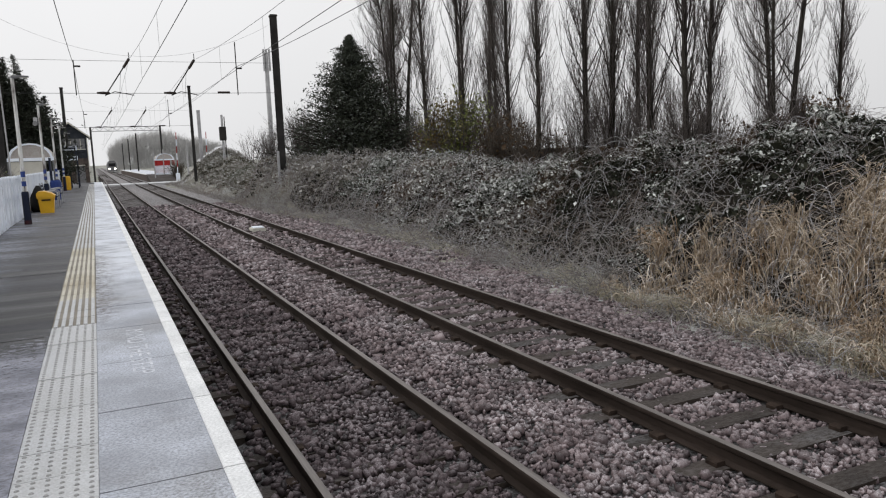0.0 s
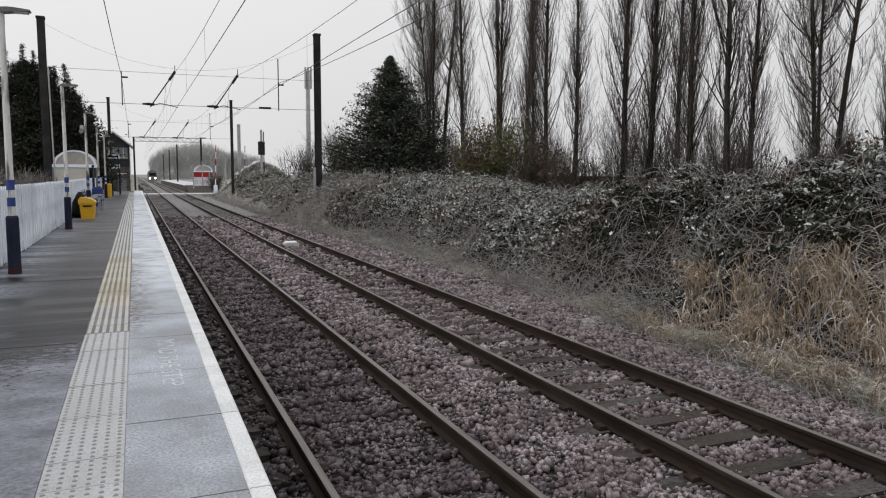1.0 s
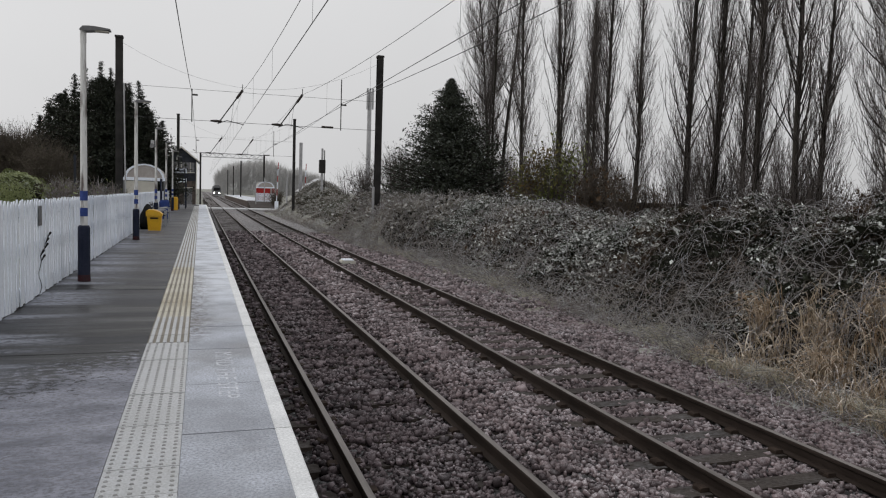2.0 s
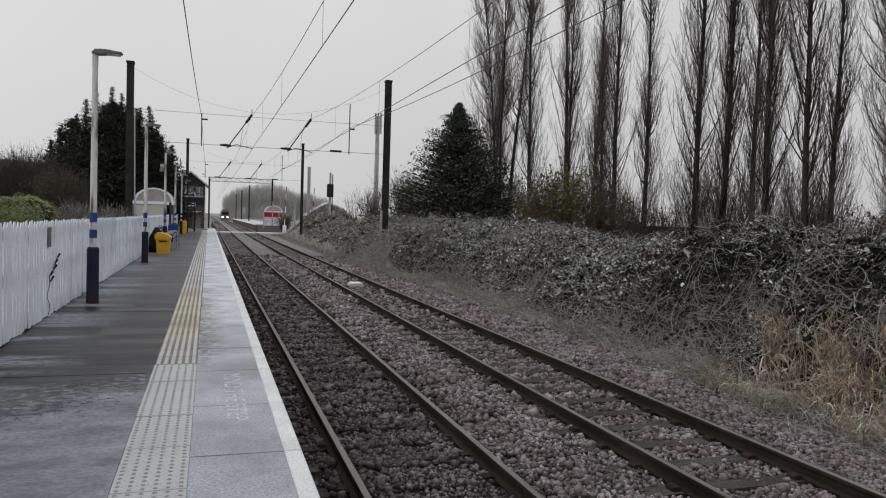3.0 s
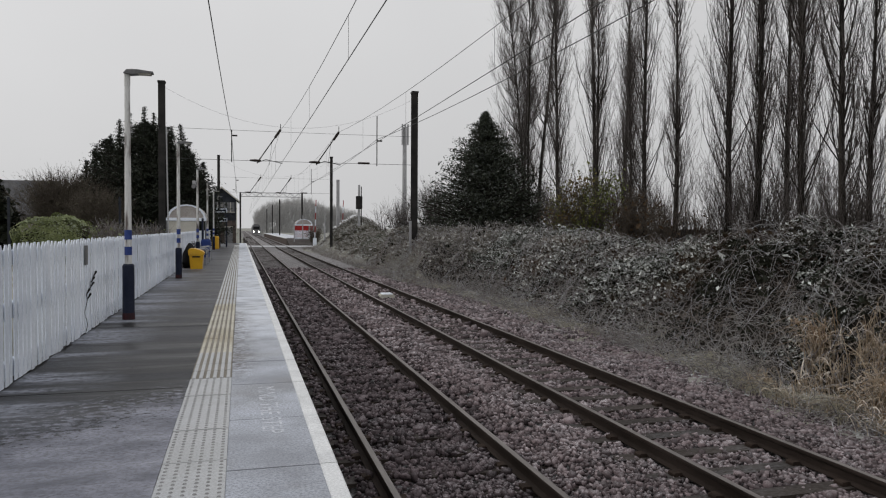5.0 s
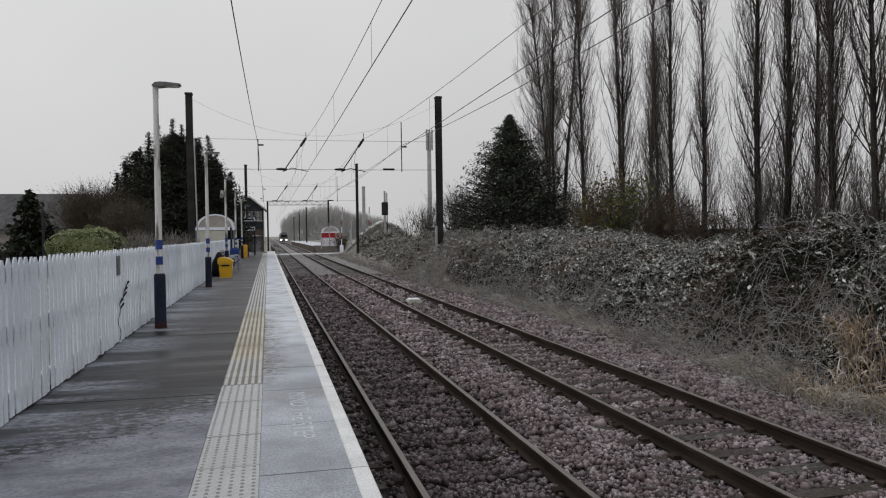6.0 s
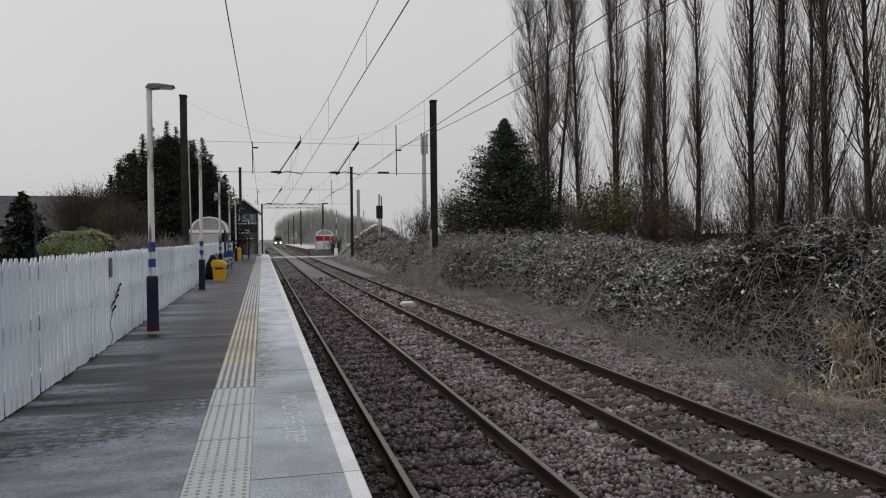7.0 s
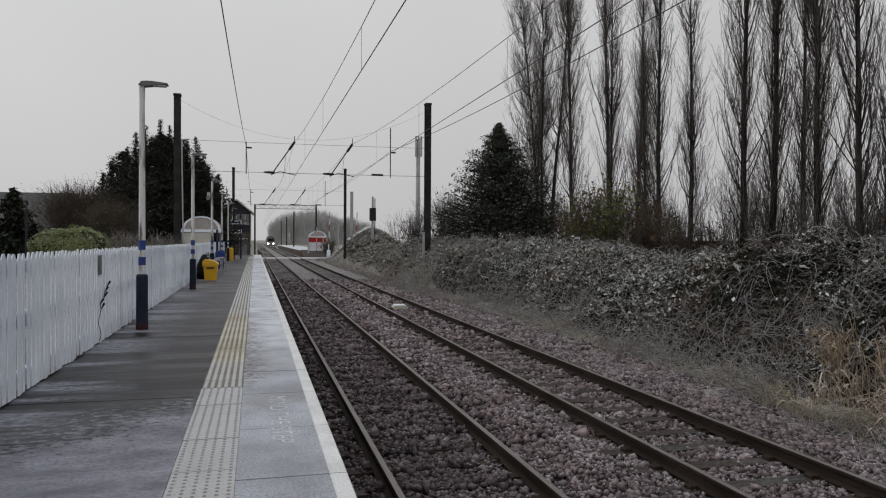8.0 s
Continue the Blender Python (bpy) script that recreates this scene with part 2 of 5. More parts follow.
def platform_surface():
    """Dark worn asphalt with damp streaks across it, and frost that thins out along a speckled edge."""
    m = material("platform_asphalt", (0.013, 0.013, 0.014), (0.062, 0.062, 0.066), 0.9, 0.5, 0.3, 90, c3=(0.018, 0.017, 0.017), stretch=(0.30, 1.5, 1.0), spec=0.14, mottle=0.35)
    n, l = m.node_tree.nodes, m.node_tree.links
    b = n["Principled BSDF"]
    old = b.inputs["Base Color"].links[0].from_socket
    geo = n.new("ShaderNodeNewGeometry")
    sep = n.new("ShaderNodeSeparateXYZ")
    l.new(geo.outputs["Position"], sep.inputs[0])

    def noise(scale, detail, rough, stretch):
        v, t = n.new("ShaderNodeVectorMath"), n.new("ShaderNodeTexNoise")
        v.operation, v.inputs[1].default_value = "MULTIPLY", stretch
        l.new(geo.outputs["Position"], v.inputs[0])
        t.inputs["Scale"].default_value, t.inputs["Detail"].default_value, t.inputs["Roughness"].default_value = scale, detail, rough
        l.new(v.outputs[0], t.inputs["Vector"])
        return t.outputs[0]

    def calc(op, *args):
        x = n.new("ShaderNodeMath")
        x.operation = op
        for sock, v in zip(x.inputs, args):
            if isinstance(v, (int, float)):
                sock.default_value = v
            else:
                l.new(v, sock)
        return x.outputs[0]

    def ramp(src, *vals):
        r = n.new("ShaderNodeMapRange")
        for k, v in enumerate(vals):
            r.inputs[k + 1].default_value = v
        l.new(src, r.inputs[0])
        return r.outputs[0]

    def blend(f, a, colour):
        x = n.new("ShaderNodeMix")
        x.data_type = "RGBA"
        l.new(f, x.inputs[0]), l.new(a, x.inputs[6])
        x.inputs[7].default_value = (*colour, 1)
        return x.outputs[2]

    big, fine = noise(0.7, 5, 0.55, (0.5, 1.0, 1.0)), noise(12.0, 6, 0.78, (0.8, 1.2, 1.0))
    streak = noise(1.1, 6, 0.6, (0.22, 1.7, 1.0))
    # the frost's edge runs aslant over the platform
    slant = calc("MULTIPLY_ADD", sep.outputs["X"], -1.0, sep.outputs["Y"])
    lying = ramp(slant, 9.55, 6.9, 0.0, 1.0)
    level = calc("ADD", calc("MULTIPLY_ADD", calc("SUBTRACT", fine, 0.5), 5.5, calc("MULTIPLY", lying, 1.9)), calc("MULTIPLY", calc("SUBTRACT", big, 0.5), 1.3))
    frost = calc("MULTIPLY", ramp(level, 0.60, 0.85, 0.0, 0.90), ramp(lying, 0.0, 0.10, 0.15, 1.0))
    frost = calc("MULTIPLY", frost, ramp(noise(34.0, 4, 0.7, (0.8, 1.0, 1.0)), 0.40, 0.54, 0.45, 1.0))
    # thin frost drawn out in streaks along the fence side and the far stretch
    by_fence = ramp(sep.outputs["X"], -1.7, -2.5, 0.10, 1.0)
    thin = calc("MULTIPLY", calc("MULTIPLY", ramp(streak, 0.44, 0.58, 0.0, 0.85), by_fence), ramp(fine, 0.38, 0.56, 0.2, 1.0))
    far = calc("MULTIPLY", ramp(streak, 0.42, 0.62, 0.0, 0.55), calc("MULTIPLY", ramp(sep.outputs["Y"], 10.0, 16.0, 0.0, 1.0), ramp(fine, 0.36, 0.56, 0.25, 1.0)))
    col = blend(far, old, (0.24, 0.24, 0.26))
    col = blend(thin, col, (0.36, 0.38, 0.44))
    hoar = n.new("ShaderNodeMix")
    hoar.data_type = "RGBA"
    l.new(ramp(noise(2.6, 6, 0.7, (0.6, 1.1, 1.0)), 0.36, 0.66, 0.0, 1.0), hoar.inputs[0])
    hoar.inputs[6].default_value, hoar.inputs[7].default_value = (0.18, 0.185, 0.22, 1), (0.38, 0.39, 0.455, 1)
    rime = n.new("ShaderNodeMix")
    rime.data_type = "RGBA"
    l.new(frost, rime.inputs[0]), l.new(col, rime.inputs[6]), l.new(hoar.outputs[2], rime.inputs[7])
    col = rime.outputs[2]
    l.new(col, b.inputs["Base Color"])
    wet = ramp(streak, 0.36, 0.56, 0.30, 0.62)
    l.new(calc("MAXIMUM", wet, calc("MULTIPLY", frost, 0.9)), b.inputs["Roughness"])
    return m


ASPHALT = platform_surface()


# ---------------------------------------------------------------- mesh helpers
class Mesh:
    """Collects boxes, tubes and prisms into one mesh."""

    def __init__(self):
        self.v, self.f = [], []

    def add(self, verts, faces):
        k = len(self.v)
        self.v += [tuple(p) for p in verts]
        self.f += [tuple(i + k for i in f) for f in faces]
        return self

    def box(self, x0, x1, y0, y1, z0, z1, c=0.0):
        """A box, with its long edges chamfered by c."""
        if c:
            prof = [(x0 + c, z0), (x1 - c, z0), (x1, z0 + c), (x1, z1 - c), (x1 - c, z1), (x0 + c, z1), (x0, z1 - c), (x0, z0 + c)]
            return self.prism(prof, y0, y1, "y")
        return self.add([(x, y, z) for z in (z0, z1) for y in (y0, y1) for x in (x0, x1)],
                        [(0, 2, 3, 1), (4, 5, 7, 6), (0, 1, 5, 4), (2, 6, 7, 3), (0, 4, 6, 2), (1, 3, 7, 5)])

    def prism(self, prof, a, b, axis="y"):
        """A closed outline pulled from a to b along an axis."""
        n = len(prof)
        put = {"y": lambda p, q: (p[0], q, p[1]), "x": lambda p, q: (q, p[0], p[1]), "z": lambda p, q: (p[0], p[1], q)}[axis]
        vs = [put(p, a) for p in prof] + [put(p, b) for p in prof]
        fs = [(i, (i + 1) % n, n + (i + 1) % n, n + i) for i in range(n)] + [tuple(range(n))[::-1], tuple(range(n, 2 * n))]
        return self.add(vs, fs)

    def tube(self, pts, radii, sides=8, cap=True):
        pts = [Vector(p) for p in pts]
        if isinstance(radii, (int, float)):
            radii = [radii] * len(pts)
        vs = []
        for i, p in enumerate(pts):
            d = (pts[min(i + 1, len(pts) - 1)] - pts[max(i - 1, 0)]).normalized()
            u = d.cross(Vector((1, 0, 0)) if abs(d.x) < 0.8 else Vector((0, 1, 0))).normalized()
            w = d.cross(u)
            vs += [p + radii[i] * (math.cos(a) * u + math.sin(a) * w) for a in (2 * math.pi * k / sides for k in range(sides))]
        fs = [(i * sides + k, i * sides + (k + 1) % sides, (i + 1) * sides + (k + 1) % sides, (i + 1) * sides + k)
              for i in range(len(pts) - 1) for k in range(sides)]
        if cap:
            fs += [tuple(range(sides))[::-1], tuple(range((len(pts) - 1) * sides, len(pts) * sides))]
        return self.add(vs, fs)

    def data(self, name, mat, smooth=False):
        me = bpy.data.meshes.new(name)
        me.from_pydata(self.v, [], self.f)
        me.materials.append(mat)
        bm = bmesh.new()
        bm.from_mesh(me)
        bmesh.ops.recalc_face_normals(bm, faces=bm.faces)
        bm.to_mesh(me)
        bm.free()
        if smooth:
            me.polygons.foreach_set("use_smooth", [True] * len(me.polygons))
        return me


def array_mesh(name, verts, faces, mat, smooth=False):
    """A mesh from arrays of vertices (n, 3) and of faces with one number of corners (m, k)."""
    me = bpy.data.meshes.new(name)
    verts, faces = np.asarray(verts, np.float32), np.asarray(faces, np.int32)
    m, k = faces.shape
    me.vertices.add(len(verts))
    me.vertices.foreach_set("co", verts.ravel())
    me.loops.add(m * k)
    me.loops.foreach_set("vertex_index", faces.ravel())
    me.polygons.add(m)
    me.polygons.foreach_set("loop_start", np.arange(0, m * k, k, dtype=np.int32))
    me.materials.append(mat)
    if smooth:
        me.polygons.foreach_set("use_smooth", np.ones(m, bool))
    me.update(calc_edges=True)
    me.validate()
    return me


def part(name, mesh, mat, parent, label="", smooth=False):
    me = mesh.data(name, mat, smooth) if isinstance(mesh, Mesh) else mesh
    ob = new(name, me)
    ob.parent = parent
    if label:
        ob["label"] = label
    return ob


def thing(name, label, category, at=(0, 0, 0), group="", kind="", rz=0):
    ob = new(name)
    ob.matrix_world = pose(*at, 0, 0, rz)
    ob.empty_display_size = 0.2
    return tagged(ob, label, category, group, kind)


def stuff(name, me, label, category, kind="stuff", group=""):
    return tagged(new(name, me), label, category, group, kind)


rng = np.random.default_rng(7)
TABLE = rng.random((64, 64))


def vnoise(x, y):
    """Smooth value noise in 0..1."""
    x, y = np.asarray(x, float), np.asarray(y, float)
    i, j = np.floor(x).astype(int), np.floor(y).astype(int)
    u, v = x - i, y - j
    u, v = u * u * (3 - 2 * u), v * v * (3 - 2 * v)
    g = lambda a, b: TABLE[a % 64, b % 64]
    return (g(i, j) * (1 - u) + g(i + 1, j) * u) * (1 - v) + (g(i, j + 1) * (1 - u) + g(i + 1, j + 1) * u) * v


def fbm(x, y, octaves=4):
    return sum(vnoise(x * 2**k + 17 * k, y * 2**k + 5 * k) / 2 ** (k + 1) for k in range(octaves)) / (1 - 0.5**octaves)


def step(a, b, x):
    t = np.clip((np.asarray(x, float) - a) / (b - a), 0, 1)
    return t * t * (3 - 2 * t)


# ---------------------------------------------------------------- plan
RAIL_TOP_Z, GAUGE = -0.915, 1.505
RAILS = (0.765, 2.27, 3.99, 5.495)
SLEEPER_TOP = RAIL_TOP_Z - 0.165
PLAT_END, CROSS0, CROSS1 = 77.0, 100.0, 107.0


def toe(y):
    y = np.asarray(y, float)
    return 7.60 + 0.60 * step(8, 13, y) - 0.75 * step(30, 38, y) + 0.40 * step(47, 55, y) + 0.6 * (fbm(0 * y + 3.3, y * 0.35) - 0.5)


def soil(x, y):
    """Height of the ground right of the tracks: cess, bank, and the land behind it."""
    x, y = np.asarray(x, float), np.asarray(y, float)
    fade = 1 - step(84, 102, y)
    far = step(46, 58, y)
    s = 0.30 * step(0, 2.0, x - toe(y)) + 0.70 * step(0.4, 3.8 + 1.8 * far - 2.0 * step(30, 38, y) * (1 - far), x - toe(y))
    crest = 0.62 - 0.32 * step(15.5, 18, y) * (1 - step(27, 31, y)) + 0.22 * (1 - step(7, 16, y)) - 0.10 * step(29, 34, y)
    bank = -1.22 + (crest + 1.22) * s * (1 - 0.55 * step(13.5, 18, x) * (1 - step(60, 70, y)))
    low = -1.22 + 0.95 * step(8, 14, x)
    mound = 1.95 * np.exp(-(((x - 12.9) / 3.7) ** 2) - ((y - 89) / 5.5) ** 2)
    return low + (bank - low) * fade + mound


def bramble(x, y):
    """Height of the bramble canopy over the ground."""
    x, y = np.asarray(x, float), np.asarray(y, float)
    edge = step(0.1, 2.0 + 2.4 * step(46, 58, y), x - toe(y)) * (1 - step(14.0, 16.0, x))
    lump = 0.16 + 0.95 * fbm(x * 0.55, y * 0.5, 3) ** 1.5
    billow = 1 - np.abs(2 * vnoise(x * 1.5 + 7, y * 1.35) - 1)
    lump = lump + 0.80 * billow * step(0.3, 1.6, x - toe(y)) * vnoise(x * 0.7 + 3, y * 0.7 + 11) + 0.10 * vnoise(x * 4.1, y * 4.1)
    return edge * lump * (0.55 + 0.45 * (1 - step(50, 75, y))) * (1 - step(92, 104, y))


# ---------------------------------------------------------------- ground
def build_ground():
    xs = np.concatenate([[-4000, -1200, -400, -150, -60, -25, -12, -6, -3.2, -3.0, 0.2, 0.6], np.arange(1.5, 7.2, 0.8), np.arange(7.2, 16, 0.28),
                         np.arange(16, 30, 1.0), [34, 45, 70, 120, 300, 800, 4000]])
    ys = np.concatenate([[-4000, -800, -200, -60, -25, -12], np.arange(-8, 60, 0.4), np.arange(60, 120, 1.5), [125, 140, 170, 220, 300, 450, 700, 1200, 4000]])
    X, Y = np.meshgrid(xs, ys)
    left = np.where(X < -3.1, -0.35 + 0.0 * X, -1.35)
    Z = np.where(X < 0.9, left, np.where(X < 7.0, -1.3, soil(X, Y)))
    Z += np.where(X > 7.3, 0.10 * (fbm(X * 2.0, Y * 2.0) - 0.5), 0)
    n, k = len(xs), len(ys)
    idx = np.arange(n * k).reshape(k, n)
    F = np.stack([idx[:-1, :-1], idx[:-1, 1:], idx[1:, 1:], idx[1:, :-1]], -1).reshape(-1, 4)
    V = np.stack([X, Y, Z], -1).reshape(-1, 3)
    cx, cy = V[F].mean(1)[:, 0], V[F].mean(1)[:, 1]
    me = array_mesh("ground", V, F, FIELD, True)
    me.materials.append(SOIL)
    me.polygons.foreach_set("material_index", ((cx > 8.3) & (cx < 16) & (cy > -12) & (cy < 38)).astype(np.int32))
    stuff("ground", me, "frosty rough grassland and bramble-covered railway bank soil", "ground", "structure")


build_ground()


def build_ballast():
    """The bed of the two tracks, heaped a little between them."""
    xs, ys = np.concatenate([np.arange(0.02, 9.2, 0.12), [9.5, 10.0]]), np.concatenate([np.arange(-6, 40, 0.15), np.arange(40, 130, 0.6), [150, 180, 230, 300, 420, 700]])
    X, Y = np.meshgrid(xs, ys)
    Z = SLEEPER_TOP - 0.035 + 0.05 * (fbm(X * 2.2, Y * 2.2) - 0.5) + 0.07 * np.exp(-((X - 3.13) / 0.42) ** 2)
    Z += 0.035 * step(42, 50, Y)
    Z -= 0.14 * (1 - step(0.1, 0.55, X))
    Z -= 0.12 * step(6.2, 7.4, X) + 0.35 * step(8.8, 9.6, X)
    n, k = len(xs), len(ys)
    idx = np.arange(n * k).reshape(k, n)
    F = np.stack([idx[:-1, :-1], idx[:-1, 1:], idx[1:, 1:], idx[1:, :-1]], -1).reshape(-1, 4)
    me = array_mesh("ballast_bed", np.stack([X, Y, Z], -1).reshape(-1, 3), F, GAP_SHADE_BED, True)
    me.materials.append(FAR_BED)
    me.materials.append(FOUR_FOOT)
    fx = X[:-1, :-1].ravel()
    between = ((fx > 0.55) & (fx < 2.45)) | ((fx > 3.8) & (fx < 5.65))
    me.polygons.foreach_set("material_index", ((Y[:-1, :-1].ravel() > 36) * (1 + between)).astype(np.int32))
    stuff("ballast_bed", me, "frost-dusted track ballast bed, near stretch coloured dark for gap shade", "ballast", "structure")
    cess = Mesh().prism([(0.0, SLEEPER_TOP - 0.3), (0.48, SLEEPER_TOP - 0.3), (0.40, SLEEPER_TOP - 0.045), (0.0, SLEEPER_TOP - 0.11)], -6, 200)
    stuff("cess_strip", cess.data("cess_strip", SOIL), "black damp cess between rail and platform", "ground", "structure")
    # loose stones on it, nearest stretch
    cube = np.array([(x, y, z) for z in (-1, 1) for y in (-1, 1) for x in (-1, 1)], float)
    quads = np.array([(0, 2, 3, 1), (4, 5, 7, 6), (0, 1, 5, 4), (2, 6, 7, 3), (0, 4, 6, 2), (1, 3, 7, 5)])
    for y0, y1, density, size in ((1.5, 9.0, 540, 0.0205), (9.0, 17.0, 370, 0.0235), (17.0, 30.0, 120, 0.036), (30.0, 48.0, 50, 0.052)):
        count = int(8.8 * (y1 - y0) * density)
        px, py = rng.uniform(0.08, 8.9, count), rng.uniform(y0, y1, count)
        keep = np.ones(count, bool)
        for r in RAILS:
            keep &= np.abs(px - r) > 0.085
        on = ((py % 0.70) < 0.25) & (((px > 0.25) & (px < 2.78)) | ((px > 3.48) & (px < 6.0)))
        keep &= ~(on & (rng.random(count) < np.where(px > 3.3, 0.88, 0.12)))
        keep &= ~((px < 0.55) & (rng.random(count) < 0.8))
        keep &= ~((px > 7.9) & (rng.random(count) < (px - 7.9) * 1.0))
        px, py = px[keep], py[keep]
        m = len(px)
        pz = SLEEPER_TOP - 0.035 + 0.05 * (fbm(px * 2.2, py * 2.2) - 0.5) + 0.07 * np.exp(-((px - 3.13) / 0.42) ** 2) - 0.14 * (1 - step(0.1, 0.55, px)) - 0.12 * step(6.2, 7.4, px)
        # the sleepers of the platform track are almost buried
        pz = pz + np.where(((py % 0.70) < 0.27) & (px < 2.85), 0.036, 0.0) + rng.normal(0, 0.008, m)
        sc = size * rng.lognormal(0, 0.28, (m, 1, 1)) * rng.uniform(0.55, 1.45, (m, 1, 3))
        v = cube[None] * (1 + rng.uniform(-0.38, 0.22, (m, 8, 3))) * sc
        q = rng.normal(size=(m, 4))
        q /= np.linalg.norm(q, axis=1, keepdims=True)
        w, a, b, c = q.T
        R = np.stack([1 - 2 * (b * b + c * c), 2 * (a * b - c * w), 2 * (a * c + b * w), 2 * (a * b + c * w), 1 - 2 * (a * a + c * c), 2 * (b * c - a * w),
                      2 * (a * c - b * w), 2 * (b * c + a * w), 1 - 2 * (a * a + b * b)], -1).reshape(m, 3, 3)
        v = np.einsum("mij,mkj->mki", R, v) + np.stack([px, py, pz + size * 0.35], -1)[:, None]
        sooty = px + rng.normal(0, 0.10, m) < 2.55
        for sel, mat, lab in ((~sooty, STONE, "loose angular grey-pink granite ballast with hoar frost"), (sooty, SOOTY_STONE, "dark sooty granite ballast between the platform rails")):
            F = (quads[None] + 8 * np.arange(sel.sum())[:, None, None]).reshape(-1, 4)
            stuff("ballast_stones", array_mesh("ballast_stones", v[sel].reshape(-1, 3), F, mat), lab, "ballast")


build_ballast()


# ---------------------------------------------------------------- tracks
def rail_profile(x):
    h = RAIL_TOP_Z
    half = [(0.035, 0.012), (0.027, 0.0), (0.036, 0.036), (0.010, 0.052), (0.009, 0.13), (0.070, 0.149), (0.070, 0.160)]
    order = [half[1], half[0], *half[2:]]
    right = [(x + a, h - b) for a, b in order]
    return [(x - a, h - b) for a, b in order][::-1] + right


def build_track(name, x1, x2, label):
    track = thing(name, label, "railway track", kind="structure")
    for x in (x1, x2):
        rail = part("rail", Mesh().prism(rail_profile(x), -6, 420), RUST, track, "rusty flat-bottom steel rail")
        part("rail_head_band", Mesh().box(x - 0.031, x + 0.031, -6, 420, RAIL_TOP_Z - 0.001, RAIL_TOP_Z + 0.003), RAIL_TOP, rail, "worn running band on the rail head")
    mid = (x1 + x2) / 2
    sl = Mesh().add([(-1.26, -0.125, -0.2), (1.26, -0.125, -0.2), (1.26, 0.125, -0.2), (-1.26, 0.125, -0.2),
                     (-1.25, -0.115, 0), (1.25, -0.115, 0), (1.25, 0.115, 0), (-1.25, 0.115, 0)],
                    [(0, 3, 2, 1), (4, 5, 6, 7), (0, 1, 5, 4), (1, 2, 6, 5), (2, 3, 7, 6), (3, 0, 4, 7)]).data("sleeper", SLEEPER)
    cm = Mesh()
    for s in (-1, 1):
        for o in (-0.12, 0.12):
            cm.box(s * GAUGE / 2 + o - 0.05, s * GAUGE / 2 + o + 0.05, -0.06, 0.06, -0.01, 0.045, 0.012)
    clip = cm.data("rail_clips", CLIP)
    for k in range(-3, 95):
        s = part("sleeper", sl, SLEEPER, track)
        s.location = (mid + random.uniform(-0.03, 0.03), 0.125 + 0.70 * k, SLEEPER_TOP + random.uniform(-0.006, 0.006))
        if k < 60:
            part("rail_clip", clip, CLIP, s).location = (mid - s.location.x, 0, 0)
    far = Mesh()
    for k in range(95, 330):
        far.box(mid - 1.25, mid + 1.25, 0.7 * k, 0.7 * k + 0.25, SLEEPER_TOP - 0.2, SLEEPER_TOP)
    tagged(part("sleepers_far", far, SLEEPER, track), kind="stuff")


build_track("track_1", RAILS[0], RAILS[1], "plain railway track beside the platform with brown rails")
build_track("track_2", RAILS[2], RAILS[3], "second railway track with brown rails on dark sleepers")

ra = thing("track_box", "small white equipment box fixed between the rails", "equipment box", (RAILS[2] + 0.76, 27.8, SLEEPER_TOP))
part("case", Mesh().box(-0.26, 0.26, -0.3, 0.3, 0.0, 0.13, 0.03), CREAM, ra)
part("lid", Mesh().box(-0.20, 0.20, -0.24, 0.24, 0.13, 0.17, 0.015), WHITE_PAINT, ra)


# ---------------------------------------------------------------- platform
def frosted_beyond(m, y0, y1, amount, colour):
    """Hoar frost left lying where the platform has not been trodden."""
    n, l = m.node_tree.nodes, m.node_tree.links
    b = n["Principled BSDF"]
    old = b.inputs["Base Color"].links[0].from_socket
    geo, sep, rise, spot, mul, mx = (n.new("ShaderNode" + k) for k in ("NewGeometry", "SeparateXYZ", "MapRange", "TexNoise", "Math", "Mix"))
    l.new(geo.outputs["Position"], sep.inputs[0])
    for k, v in enumerate((y0, y1, 0.0, amount)):
        rise.inputs[k + 1].default_value = v
    l.new(sep.outputs["Y"], rise.inputs[0])
    spot.inputs["Scale"].default_value, spot.inputs["Detail"].default_value = 2.2, 6
    l.new(geo.outputs["Position"], spot.inputs["Vector"])
    far = n.new("ShaderNodeMapRange")
    for k, v in enumerate((0.34, 0.56, 0.25, 1.0)):
        far.inputs[k + 1].default_value = v
    l.new(spot.outputs[0], far.inputs[0])
    mul.operation = "MULTIPLY"
    l.new(rise.outputs[0], mul.inputs[0]), l.new(far.outputs[0], mul.inputs[1])
    mx.data_type = "RGBA"
    l.new(mul.outputs[0], mx.inputs[0]), l.new(old, mx.inputs[6])
    mx.inputs[7].default_value = (*colour, 1)
    l.new(mx.outputs[2], b.inputs["Base Color"])


frosted_beyond(CONC, 8.6, 13.0, 0.7, (0.70, 0.73, 0.79))
frosted_beyond(TACTILE, 14.0, 20.0, 0.4, (0.68, 0.70, 0.74))


